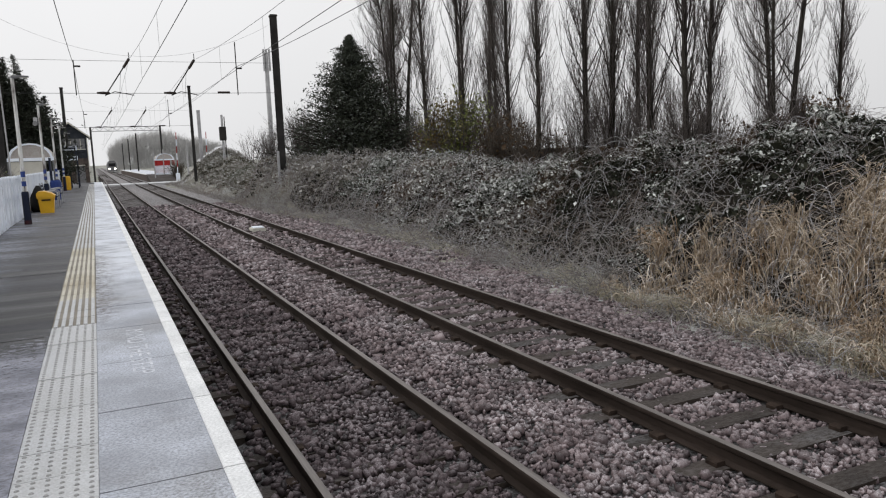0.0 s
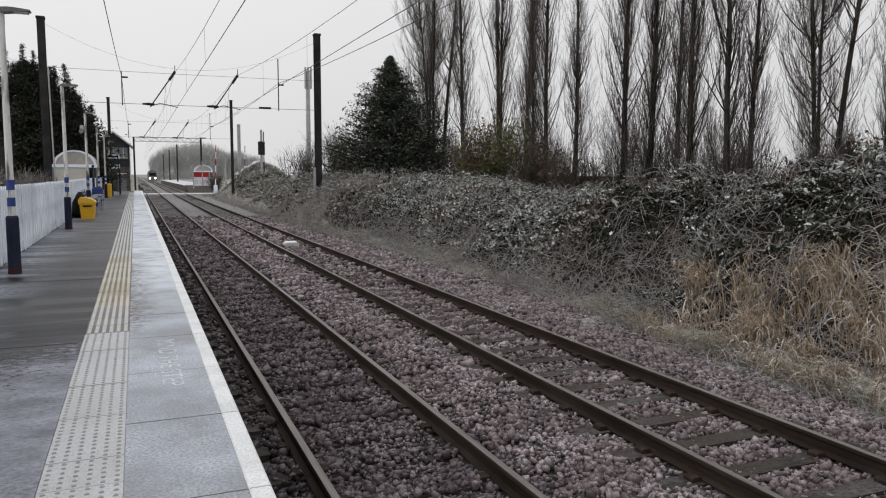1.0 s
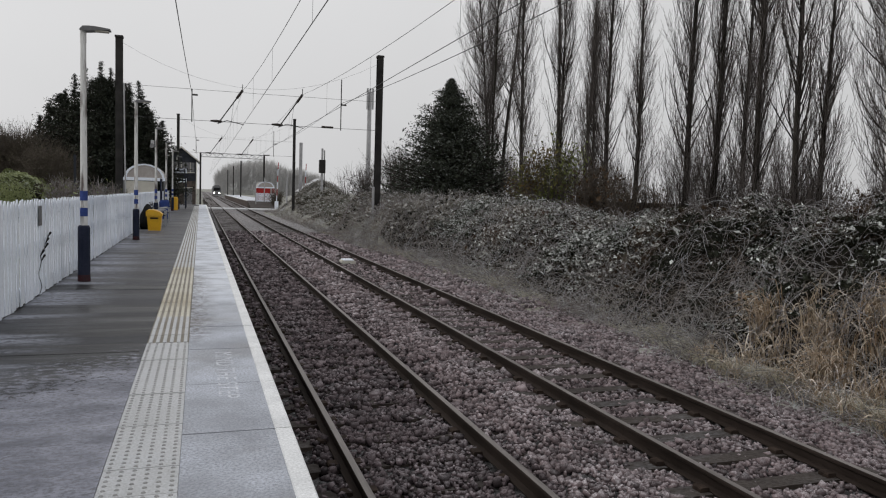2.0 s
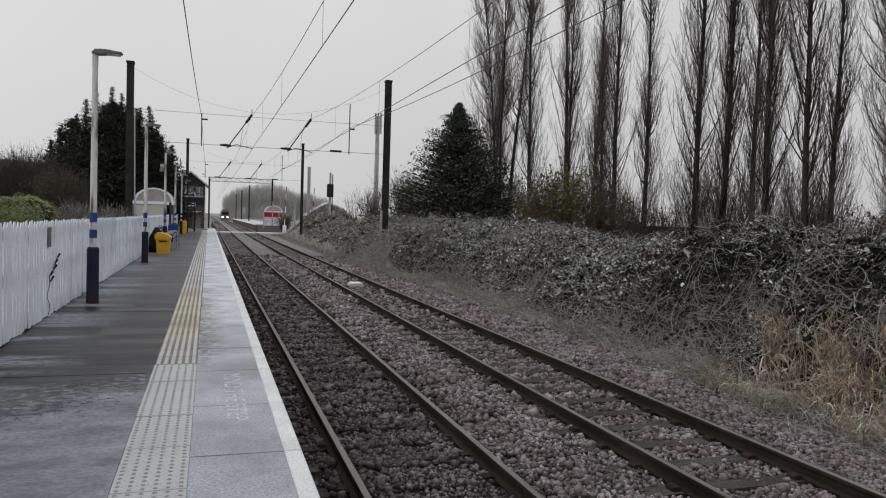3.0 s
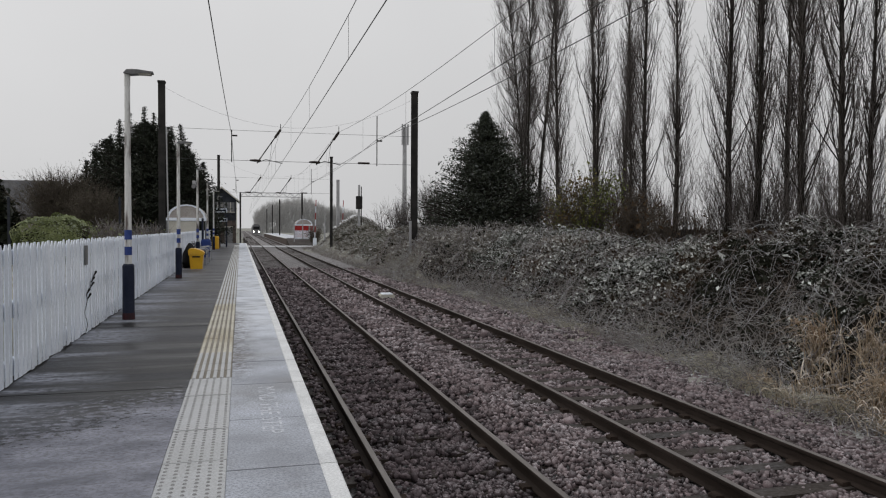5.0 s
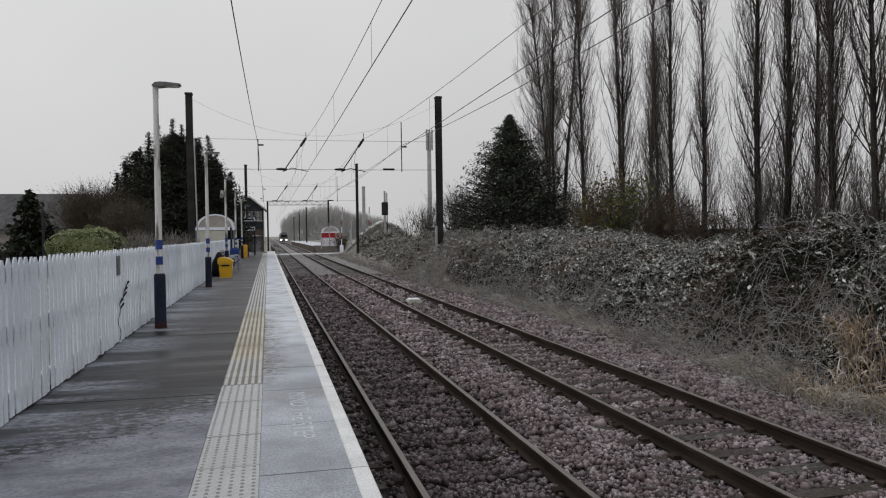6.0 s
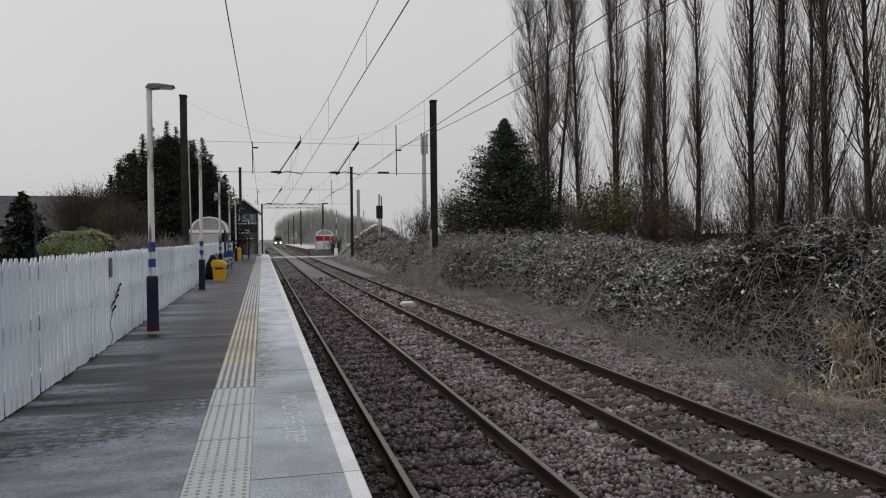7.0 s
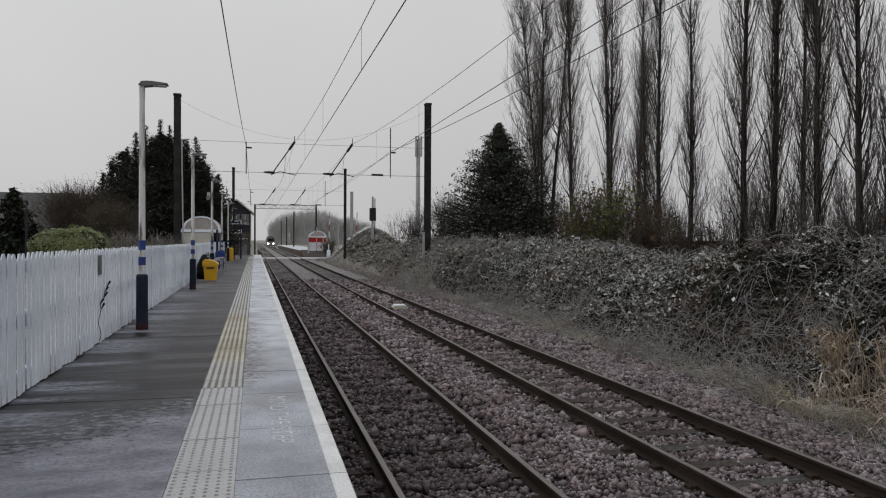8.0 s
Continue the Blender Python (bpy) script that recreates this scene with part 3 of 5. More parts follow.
def trodden_dirt(m, x0, x1, y0, y1, colour):
    """Brown specks of dirt left along the inner side of the coping."""
    n, l = m.node_tree.nodes, m.node_tree.links
    b = n["Principled BSDF"]
    old = b.inputs["Base Color"].links[0].from_socket
    geo, sep, spot, mx = (n.new("ShaderNode" + k) for k in ("NewGeometry", "SeparateXYZ", "TexNoise", "Mix"))
    l.new(geo.outputs["Position"], sep.inputs[0])
    l.new(geo.outputs["Position"], spot.inputs["Vector"])
    spot.inputs["Scale"].default_value, spot.inputs["Detail"].default_value, spot.inputs["Roughness"].default_value = 9, 6, 0.75
    last = None
    for src, vals in ((spot.outputs[0], (0.44, 0.56, 0.0, 0.8)), (sep.outputs["X"], (x1, x0, 0.0, 1.0)), (sep.outputs["Y"], (y0, y0 + 0.8, 0.0, 1.0)), (sep.outputs["Y"], (y1, y1 - 2.5, 0.0, 1.0))):
        r = n.new("ShaderNodeMapRange")
        for k, v in enumerate(vals):
            r.inputs[k + 1].default_value = v
        l.new(src, r.inputs[0])
        if last is None:
            last = r.outputs[0]
        else:
            mul = n.new("ShaderNodeMath")
            mul.operation = "MULTIPLY"
            l.new(last, mul.inputs[0]), l.new(r.outputs[0], mul.inputs[1])
            last = mul.outputs[0]
    mx.data_type = "RGBA"
    l.new(last, mx.inputs[0]), l.new(old, mx.inputs[6])
    mx.inputs[7].default_value = (*colour, 1)
    l.new(mx.outputs[2], b.inputs["Base Color"])


trodden_dirt(CONC, -0.66, -0.36, 7.8, 15.5, (0.12, 0.105, 0.095))


def build_platform():
    plat = thing("platform", "long railway platform with dark asphalt and pale coping slabs, frosty", "platform", kind="structure")
    part("platform_body", Mesh().box(-3.05, -0.03, -8, PLAT_END, -1.4, -0.055), JOINT, plat)
    part("platform_face", Mesh().box(-0.20, -0.06, -8, PLAT_END, -1.4, -0.08), BRICK, plat, "dark sooty brick platform face")
    # asphalt, laid in bays between cross joints
    cuts = [-8, -1.2, 3.0, 7.74, 12.4, 17.1, 22, 27, 32, 38, 45, 52, 60, 68, PLAT_END]
    for a, b in zip(cuts, cuts[1:]):
        part("asphalt_bay", Mesh().box(-3.05, -1.1145, a + 0.013, b - 0.013, -0.06, random.uniform(-0.004, 0.0)), ASPHALT, plat)
    # coping slabs with real joints
    lengths = [-8, -6.7, -5.4, -4.1, -2.7, -1.4, -0.1, 1.2, 2.5, 3.8, 5.09, 6.36, 7.74, 9.0, 10.3, 11.65]
    while lengths[-1] < PLAT_END:
        lengths.append(lengths[-1] + 1.32)
    for a, b in zip(lengths, lengths[1:]):
        g = 0.010 if abs(a - 7.74) < 0.01 else 0.005
        z = 0.0 if 5.0 < a < 8.0 else random.uniform(-0.004, 0.003)
        slab = part("coping_slab", Mesh().box(-0.706, -0.115, a + g, b - g, -0.06, z, 0.004), CONC, plat)
        part("edge_line", Mesh().box(-0.115, 0.0, a + g, b - g, -0.09, z + 0.003, 0.008), EDGE_PAINT, slab, "white painted platform edge line")
    # tactile strip: domes, then ribs, then domes again
    plate, dome, rib = Mesh(), Mesh(), Mesh()
    plate.box(0.002, 0.408, 0.003, 0.397, -0.05, 0.0, 0.003)
    for i in range(6):
        for j in range(6):
            cx, cy = 0.035 + 0.068 * i, 0.033 + 0.0667 * j
            ring = [(cx + 0.0145 * math.cos(a), cy + 0.0145 * math.sin(a), -0.001) for a in (k * math.pi / 4 for k in range(8))]
            top = [(cx + 0.009 * math.cos(a), cy + 0.009 * math.sin(a), 0.006) for a in (k * math.pi / 4 for k in range(8))]
            dome.add(ring + top, [(k, (k + 1) % 8, 8 + (k + 1) % 8, 8 + k) for k in range(8)] + [tuple(range(8, 16))])
    for i in range(6):
        cx = 0.035 + 0.068 * i
        rib.prism([(cx - 0.020, -0.001), (cx + 0.020, -0.001), (cx + 0.015, 0.006), (cx - 0.015, 0.006)], 0.004, 0.396)
    pale_plate, groove_plate = plate.data("tactile_slab", TACTILE), plate.data("tactile_slab", GROOVE)
    dome, buff, pale_rib = dome.data("dome_field", DOME), rib.data("rib_field", RIBBED), rib.data("rib_field", TACTILE)
    y = -7.86
    while y < 70:
        ribbed = y > 8.0
        slab = part("tactile_slab", groove_plate if ribbed else pale_plate, TACTILE, plat)
        slab.location = (-1.115, y, random.uniform(-0.003, 0.002))
        part("relief", (buff if 9.4 < y < 15.5 else pale_rib) if ribbed else dome, DOME, slab)
        y += 0.4
    part("end_ramp", Mesh().prism([(PLAT_END, 0.0), (PLAT_END + 9, -0.95), (PLAT_END + 9, -1.4), (PLAT_END, -1.4)], -3.05, -0.02, "x"), CONC, plat)


build_platform()


def build_text():
    """Worn white stencil MIND THE STEP, read from the track side."""
    cu = bpy.data.curves.new("platform_lettering", "FONT")
    cu.body, cu.size, cu.extrude, cu.space_character = "MIND THE STEP", 0.225, 0.0, 1.08
    tmp = bpy.data.objects.new("lettering", cu)
    me = bpy.data.meshes.new_from_object(tmp)
    bpy.data.objects.remove(tmp)
    me.materials.clear()
    me.materials.append(FADED)
    ob = new("platform_lettering", me)
    ob.matrix_world = pose(-0.455, 7.58, 0.0022, 0, 0, -90)
    tagged(ob, "faded white painted warning words on the coping", "painted text", kind="structure")


FADED = material("worn_white_lettering", (0.72, 0.74, 0.79), (0.46, 0.48, 0.53), 9, 0.7, 0.0, 60)
build_text()


# ---------------------------------------------------------------- fence
FENCE_X, PITCH = -2.78, 0.152


def build_fence():
    fence = thing("platform_fence", "white painted close-boarded picket fence along the platform back", "fence")
    pale = Mesh()
    w = 0.055
    pale.prism([(-w, 0.015), (w, 0.015), (w, 1.32), (w * 0.4, 1.375), (-w * 0.4, 1.375), (-w, 1.32)], -0.006, 0.006, "x")
    data = pale.data("pale", WHITE_PAINT)
    rest = Mesh()
    y, k = 2.2, 0
    while y < 66:
        dx, tilt = random.uniform(-0.006, 0.006), random.uniform(-0.006, 0.006)
        if k < 300:
            p = part("pale", data, WHITE_PAINT, fence)
            p.location, p.rotation_euler = (FENCE_X + dx, y, random.uniform(-0.012, 0.012)), (tilt, 0, random.uniform(-0.06, 0.06))
        else:
            rest.box(FENCE_X - 0.011, FENCE_X + 0.011, y - w, y + w, 0.04, 1.37)
        y += PITCH
        k += 1
    tagged(part("pales_far", rest, WHITE_PAINT, fence), kind="stuff")
    for z, h in ((0.15, 0.09), (0.72, 0.085), (1.24, 0.075)):
        part("fence_rail", Mesh().box(FENCE_X - 0.055, FENCE_X - 0.014, 2, 66, z - h, z + h, 0.008), WHITE_PAINT, fence)
    post = Mesh().box(-0.06, 0.06, -0.06, 0.06, -0.3, 1.30).data("post", WHITE_PAINT)
    for k in range(26):
        part("post", post, WHITE_PAINT, fence).location = (FENCE_X - 0.135, 2.6 + 2.45 * k, 0)
    # no board stands here; a thin dark strip is added for the foot line
    part("gravel_board", Mesh().box(FENCE_X - 0.05, FENCE_X - 0.012, 2, 66, -0.01, 0.05, 0.01), JOINT, fence, "slim dark strip added along the fence foot")
    # dark crack and ivy stem on the boards
    iv = Mesh()
    pts = [(FENCE_X + 0.03, 11.75 + 0.10 * math.sin(i * 1.3) + 0.05 * i * (i > 7), 0.05 + 0.075 * i) for i in range(11)]
    iv.tube(pts, 0.005, 5)
    for i in range(6, 11):
        p = pts[i]
        iv.tube([p, (p[0] + 0.02, p[1] + 0.12, p[2] + 0.07)], [0.006, 0.018], 5)
    tagged(new("creeper_stem", iv.data("creeper_stem", BLACK)), "dark dead creeper stem climbing the white fence", "climbing plant")
    notice = thing("fence_plate", "small dark plate fixed to the white fence", "plate", (FENCE_X + 0.013, 11.86, 1.12))
    part("plate", Mesh().box(0, 0.008, -0.10, 0.10, -0.12, 0.16), LANTERN, notice)


build_fence()


# ---------------------------------------------------------------- platform lamps
def build_lamps():
    lamp = thing("platform_lamp", "pale platform lamp post with blue bands and navy base sleeve", "street lamp", (-2.43, 13.55, 0), "lamps along the platform")
    part("post", Mesh().tube([(0, 0, 0), (0, 0, 1.0), (0, 0, 4.0), (0.0, 0, 4.10)], [0.060, 0.057, 0.043, 0.040], 12), LAMP_POST, lamp, smooth=True)
    part("base_sleeve", Mesh().tube([(0, 0, 0.10), (0, 0, 0.9), (0, 0, 0.93)], [0.096, 0.094, 0.075], 14), NAVY, lamp, "navy painted base sleeve")
    part("foot", Mesh().tube([(0, 0, 0.0), (0, 0, 0.11)], [0.10, 0.097], 14), MAROON, lamp, "worn maroon foot")
    for z0, z1 in ((1.08, 1.22), (1.34, 1.50)):
        part("band", Mesh().tube([(0, 0, z0), (0, 0, z1)], 0.0595, 12), BLUE, lamp, "blue band")
    part("bracket", Mesh().tube([(0, 0, 3.90), (0, 0, 4.10), (0.03, 0, 4.15), (0.10, 0, 4.165)], [0.048, 0.048, 0.040, 0.032], 8), LAMP_POST, lamp)
    head = Mesh().prism([(-0.05, 4.10), (0.0, 4.16), (0.16, 4.17), (0.41, 4.145), (0.41, 4.125), (0.20, 4.105), (0.05, 4.085)], -0.10, 0.10, "y")
    lantern = part("lantern", head, LANTERN, lamp, "flat grey lantern")
    part("lens", Mesh().box(0.18, 0.38, -0.08, 0.08, 4.098, 4.112), CREAM, lantern)
    for y in (24.0, 34.4, 44.5, 54.5, 64.0):
        copy_thing(lamp, pose(-2.43, y, 0, 0, 0, random.uniform(-3, 3)))
    cam_box = thing("loudspeaker", "grey platform loudspeakers on a lamp post", "loudspeaker", (-2.43, 34.4, 3.35))
    cam_box.scale = (0.62, 0.62, 0.62)
    part("horn", Mesh().tube([(-0.08, -0.1, 0), (-0.25, -0.35, 0.02)], [0.07, 0.17], 10), LANTERN, cam_box)
    part("case", Mesh().box(-0.34, -0.12, -0.16, 0.1, 0.05, 0.42, 0.03), GREY_MAST, cam_box)


build_lamps()


# ---------------------------------------------------------------- bin, bench, platform things
def build_platform_things():
    b = thing("grit_bin", "yellow plastic grit bin standing on the platform", "grit bin", (-2.2, 29.4, 0))
    b.scale = (0.87, 0.87, 0.87)
    body = Mesh()
    body.add([(-0.24, -0.36, 0), (0.24, -0.36, 0), (0.24, 0.36, 0), (-0.24, 0.36, 0), (-0.29, -0.42, 0.66), (0.29, -0.42, 0.66), (0.29, 0.42, 0.66), (-0.29, 0.42, 0.66)],
             [(0, 3, 2, 1), (4, 5, 6, 7), (0, 1, 5, 4), (1, 2, 6, 5), (2, 3, 7, 6), (3, 0, 4, 7)])
    part("body", body, YELLOW, b)
    part("rim", Mesh().box(-0.32, 0.32, -0.45, 0.45, 0.60, 0.655, 0.01), YELLOW, b)
    part("lid", Mesh().prism([(-0.33, 0.66), (0.33, 0.66), (0.33, 0.70), (0.20, 0.80), (-0.05, 0.88), (-0.26, 0.88), (-0.33, 0.80)], -0.46, 0.46, "y"), YELLOW, b, "sloping yellow lid")
    part("hasp", Mesh().box(0.325, 0.345, -0.05, 0.05, 0.58, 0.70, 0.005), BLACK, b, "black hasp")
    part("label_bar", Mesh().box(-0.16, 0.16, -0.437, -0.425, 0.50, 0.56), BLACK, b, "dark line of lettering")
    for y in (-0.30, 0.30):
        part("foot", Mesh().box(-0.20, 0.20, y - 0.05, y + 0.05, -0.001, 0.04, 0.008), BLACK, b)
    # added black form in place of the round bench arms behind the bin
    sack = thing("rubbish_sack", "black rounded shape behind the grit bin, standing for bench arms", "sack", (-2.5, 30.25, 0))
    part("bag", Mesh().tube([(0, 0, 0), (0, 0, 0.15), (0.02, 0, 0.55), (0.0, 0, 0.85), (0, 0, 0.95)], [0.24, 0.31, 0.29, 0.12, 0.05], 10), BLACK, sack, smooth=True)
    for y in (33.2, 37.0):
        bench = thing("platform_bench", "navy metal platform bench against the white fence", "bench", (-2.2, y, 0), "benches on the platform")
        for k in range(4):
            part("seat_slat", Mesh().box(-0.18 + 0.11 * k, -0.09 + 0.11 * k, -0.75, 0.75, 0.43, 0.465, 0.008), NAVY, bench)
        for k in range(3):
            part("back_slat", Mesh().box(-0.30 - 0.03 * k, -0.27 - 0.03 * k, -0.75, 0.75, 0.55 + 0.13 * k, 0.64 + 0.13 * k, 0.006), NAVY, bench)
        for s in (-0.7, 0.7):
            part("frame", Mesh().tube([(0.22, s, 0), (0.22, s, 0.62), (0.12, s, 0.66), (-0.28, s, 0.62), (-0.36, s, 0.98)], 0.028, 8), GREY_MAST, bench, "bright steel arm frame")
            part("leg", Mesh().tube([(-0.22, s, 0), (-0.22, s, 0.45)], 0.028, 8), NAVY, bench)
    for y, c, lab in ((40.5, BLUE, "blue waste bin on the platform"), (56.0, YELLOW, "yellow salt bin far along the platform"), (60.0, NAVY, "navy waste bin near the platform end")):
        w = thing("waste_bin", lab, "bin", (-2.35, y, 0))
        part("drum", Mesh().tube([(0, 0, 0), (0, 0, 0.05), (0, 0, 0.85), (0, 0, 0.95)], [0.22, 0.25, 0.25, 0.20], 12), c, w, smooth=False)
    for y, z, bw in ((61.0, 3.1, 0.5), (64.5, 2.4, 0.42)):
        s = thing("platform_sign", "white platform notice board facing along the platform", "sign", (-2.1, y, 0))
        part("board", Mesh().box(-bw, bw, -0.03, 0.03, z - 0.36, z, 0.01), WHITE_PAINT, s)
        part("lettering", Mesh().box(-bw * 0.8, bw * 0.8, -0.04, -0.03, z - 0.24, z - 0.13), NAVY, s, "dark line of lettering")
        for o in (-0.4, 0.4):
            part("post", Mesh().tube([(o, 0.05, 0), (o, 0.05, z)], 0.035, 8), NAVY, s)
    for y, z in ((41.5, 2.3), (58.0, 2.4)):
        s = thing("platform_sign", "navy and white platform sign on two posts", "sign", (-2.55, y, 0))
        part("board", Mesh().box(-0.03, 0.03, -0.6, 0.6, z - 0.9, z - 0.3, 0.006), NAVY, s)
        for o in (-0.5, 0.5):
            part("post", Mesh().tube([(0, o, 0), (0, o, z - 0.25)], 0.035, 8), NAVY, s)


build_platform_things()


def arch(w, h, rise, n=10):
    return [(-w, h)] + [(-w * math.cos(math.pi * k / n), h + rise * math.sin(math.pi * k / n)) for k in range(1, n)] + [(w, h)]


def build_shelter(at, wall, accent, label, w=1.15, depth=2.6, rz=0):
    """A waiting shelter with a barrel roof and framed glazing."""
    sh = thing("waiting_shelter", label, "shelter", at, rz=rz)
    prof = arch(w, 2.15, 0.85)
    roof = part("roof", Mesh().prism(prof + [(x * 0.94, z - 0.06) for x, z in prof[::-1]], -depth / 2, depth / 2), ROOF_SHEET, sh, "curved translucent roof")
    for y in (-depth / 2, depth / 2 - 0.05):
        gable = part("gable", Mesh().prism([(x * 0.93, z - 0.07) for x, z in prof], y + 0.02, y + 0.04), ROOF_SHEET, sh)
        part("gable_rim", Mesh().prism(prof + [(x * 0.9, z - 0.09) for x, z in prof[::-1]], y - 0.03, y + 0.08), WHITE_PAINT, gable, "white curved rim")
    part("fascia", Mesh().box(-w - 0.05, w + 0.05, -depth / 2 - 0.06, depth / 2 + 0.06, 1.98, 2.16, 0.02), WHITE_PAINT, sh)
    for x in (-w, w):
        for y in (-depth / 2, 0, depth / 2):
            part("post", Mesh().box(x - 0.05, x + 0.05, y - 0.05, y + 0.05, 0, 2.0, 0.008), accent, sh)
    part("back_wall", Mesh().box(-w + 0.05, -w + 0.09, -depth / 2, depth / 2, 0.1, 1.95), wall, sh)
    for y in (-depth / 2, depth / 2 - 0.04):
        part("end_panel", Mesh().box(-w + 0.05, w * 0.55, y, y + 0.04, 0.1, 1.95), wall, sh)
        part("end_frame", Mesh().box(-w + 0.05, w * 0.55, y - 0.02, y + 0.06, 1.1, 1.18), accent, sh)
    return sh


build_shelter((-3.85, 50, 0), CREAM, LANTERN, "waiting shelter with curved translucent roof behind the fence")
build_shelter((9.2, 121, 0), RED, RED, "red waiting shelter with curved pale roof on the far platform", 1.3, 3.2)


def build_signal_box():
    sb = thing("signal_box", "dark two-storey timber signal box beside the level crossing", "signal box", (-2.62, 91, -0.5))
    part("base", Mesh().box(-1.6, 1.5, -2.2, 4.2, 0, 2.9, 0.03), BRICK, sb)
    part("cabin", Mesh().box(-1.65, 1.55, -2.25, 4.25, 2.9, 5.3, 0.03), TIMBER, sb)
    roof = part("roof", Mesh().prism([(-1.95, 5.25), (-0.05, 6.75), (1.85, 5.25), (1.8, 5.15), (-0.05, 6.6), (-1.9, 5.15)], -2.6, 4.6), SLATE, sb)
    part("gable", Mesh().prism([(-1.6, 5.25), (1.5, 5.25), (-0.05, 6.55)], -2.24, -2.2), TIMBER, sb)
    part("barge_board", Mesh().prism([(-1.98, 5.2), (-0.05, 6.8), (1.88, 5.2), (1.88, 5.05), (-0.05, 6.6), (-1.98, 5.05)], -2.66, -2.58), CREAM, roof)
    for x0, x1 in ((-1.4, -0.55), (-0.45, 0.4), (0.5, 1.35)):
        win = part("window", Mesh().box(x0, x1, -2.29, -2.24, 3.9, 5.0), LANTERN, sb)
        part("window_frame", Mesh().box(x0 - 0.05, x1 + 0.05, -2.31, -2.25, 3.82, 3.9), CREAM, win)
        part("glazing_bar", Mesh().box((x0 + x1) / 2 - 0.03, (x0 + x1) / 2 + 0.03, -2.31, -2.26, 3.9, 5.0), CREAM, win)
    for y in (-1.9, -0.4, 1.1, 2.6):
        part("window", Mesh().box(1.54, 1.58, y, y + 1.2, 3.9, 5.0), LANTERN, sb)
    part("eaves_gutter", Mesh().box(1.80, 1.92, -2.6, 4.6, 5.08, 5.18, 0.02), CREAM, roof)
    part("downpipe", Mesh().tube([(1.58, -2.3, 0.1), (1.58, -2.3, 5.1)], 0.05, 6), CREAM, sb)
    part("cill_band", Mesh().box(-1.7, 1.6, -2.33, -2.25, 3.58, 3.72), TIMBER, sb)
    door = part("door", Mesh().box(0.25, 1.15, -2.26, -2.21, 0.1, 2.1), LANTERN, sb, "grey lower door")
    part("door_frame", Mesh().box(0.17, 1.23, -2.25, -2.20, 2.1, 2.2), CREAM, door)


build_signal_box()


# ---------------------------------------------------------------- overhead line
def mast(x, y, top, w, mat, label, base, name="overhead_line_mast"):
    m = thing(name, label, "mast", (x, y, base))
    h, t = top - base, 0.02
    beam = Mesh()
    beam.box(-w / 2, w / 2, -w / 2, -w / 2 + t, 0, h)
    beam.box(-w / 2, w / 2, w / 2 - t, w / 2, 0, h)
    beam.box(-t / 2, t / 2, -w / 2 + t, w / 2 - t, 0, h)
    part("beam", beam, mat, m)
    part("cap", Mesh().box(-w / 2 - 0.03, w / 2 + 0.03, -w / 2 - 0.03, w / 2 + 0.03, h - 0.12, h, 0.02), mat, m)
    for z in (h * 0.7, h * 0.55):
        part("bracket", Mesh().box(-w / 2 - 0.03, w / 2 + 0.03, -0.05, 0.05, z - 0.04, z + 0.04, 0.01), mat, m)
    return m


SPAN_Y, SPAN2_Y = 42.0, 82.4
mast(-4.62, SPAN_Y, 9.31, 0.34, MAST, "tall dark steel overhead line mast behind the platform", -0.4)
mast(9.14, SPAN_Y, 9.5, 0.34, MAST, "tall dark steel overhead line mast on the bank", -0.9)
mast(-2.83, SPAN2_Y, 9.3, 0.28, MAST, "dark steel overhead line mast far along the platform", -0.4)
mast(9.14, SPAN2_Y, 9.5, 0.28, MAST, "dark steel overhead line mast far along the bank", -1.0)
post = thing("concrete_post", "thin pale post beside the dark mast on the bank", "post", (8.85, SPAN_Y - 0.3, -0.6))
part("shaft", Mesh().box(-0.06, 0.06, -0.06, 0.06, 0, 2.6), GREY_MAST, post)
lm = thing("lattice_mast", "pale lattice radio mast behind the bank", "mast", (15.6, 74, -0.3))
part("core", Mesh().tube([(0, 0, 0), (0, 0, 12.2)], [0.26, 0.20], 8), GREY_MAST, lm)
for k in range(3):
    part("antenna", Mesh().box(-0.35 + 0.28 * k, -0.2 + 0.28 * k, -0.3, -0.1, 10.4, 12.5, 0.02), GREY_MAST, lm)
lp = thing("downpipe_cable", "pale cable trunking on the platform mast", "cable", (-4.28, SPAN_Y - 0.2, -0.35))
part("trunking", Mesh().tube([(0, 0, 0), (-0.1, 0, 7.2)], 0.04, 6), GREY_MAST, lp)


def wire(name, pts, r, label, group="overhead wires"):
    return tagged(new(name, Mesh().tube(pts, r, 5).data(name, WIRE)), label, "wire", group)


def sag(a, b, drop, n=14):
    a, b = Vector(a), Vector(b)
    return [a.lerp(b, k / n) - Vector((0, 0, drop * 4 * (k / n) * (1 - k / n))) for k in range(n + 1)]


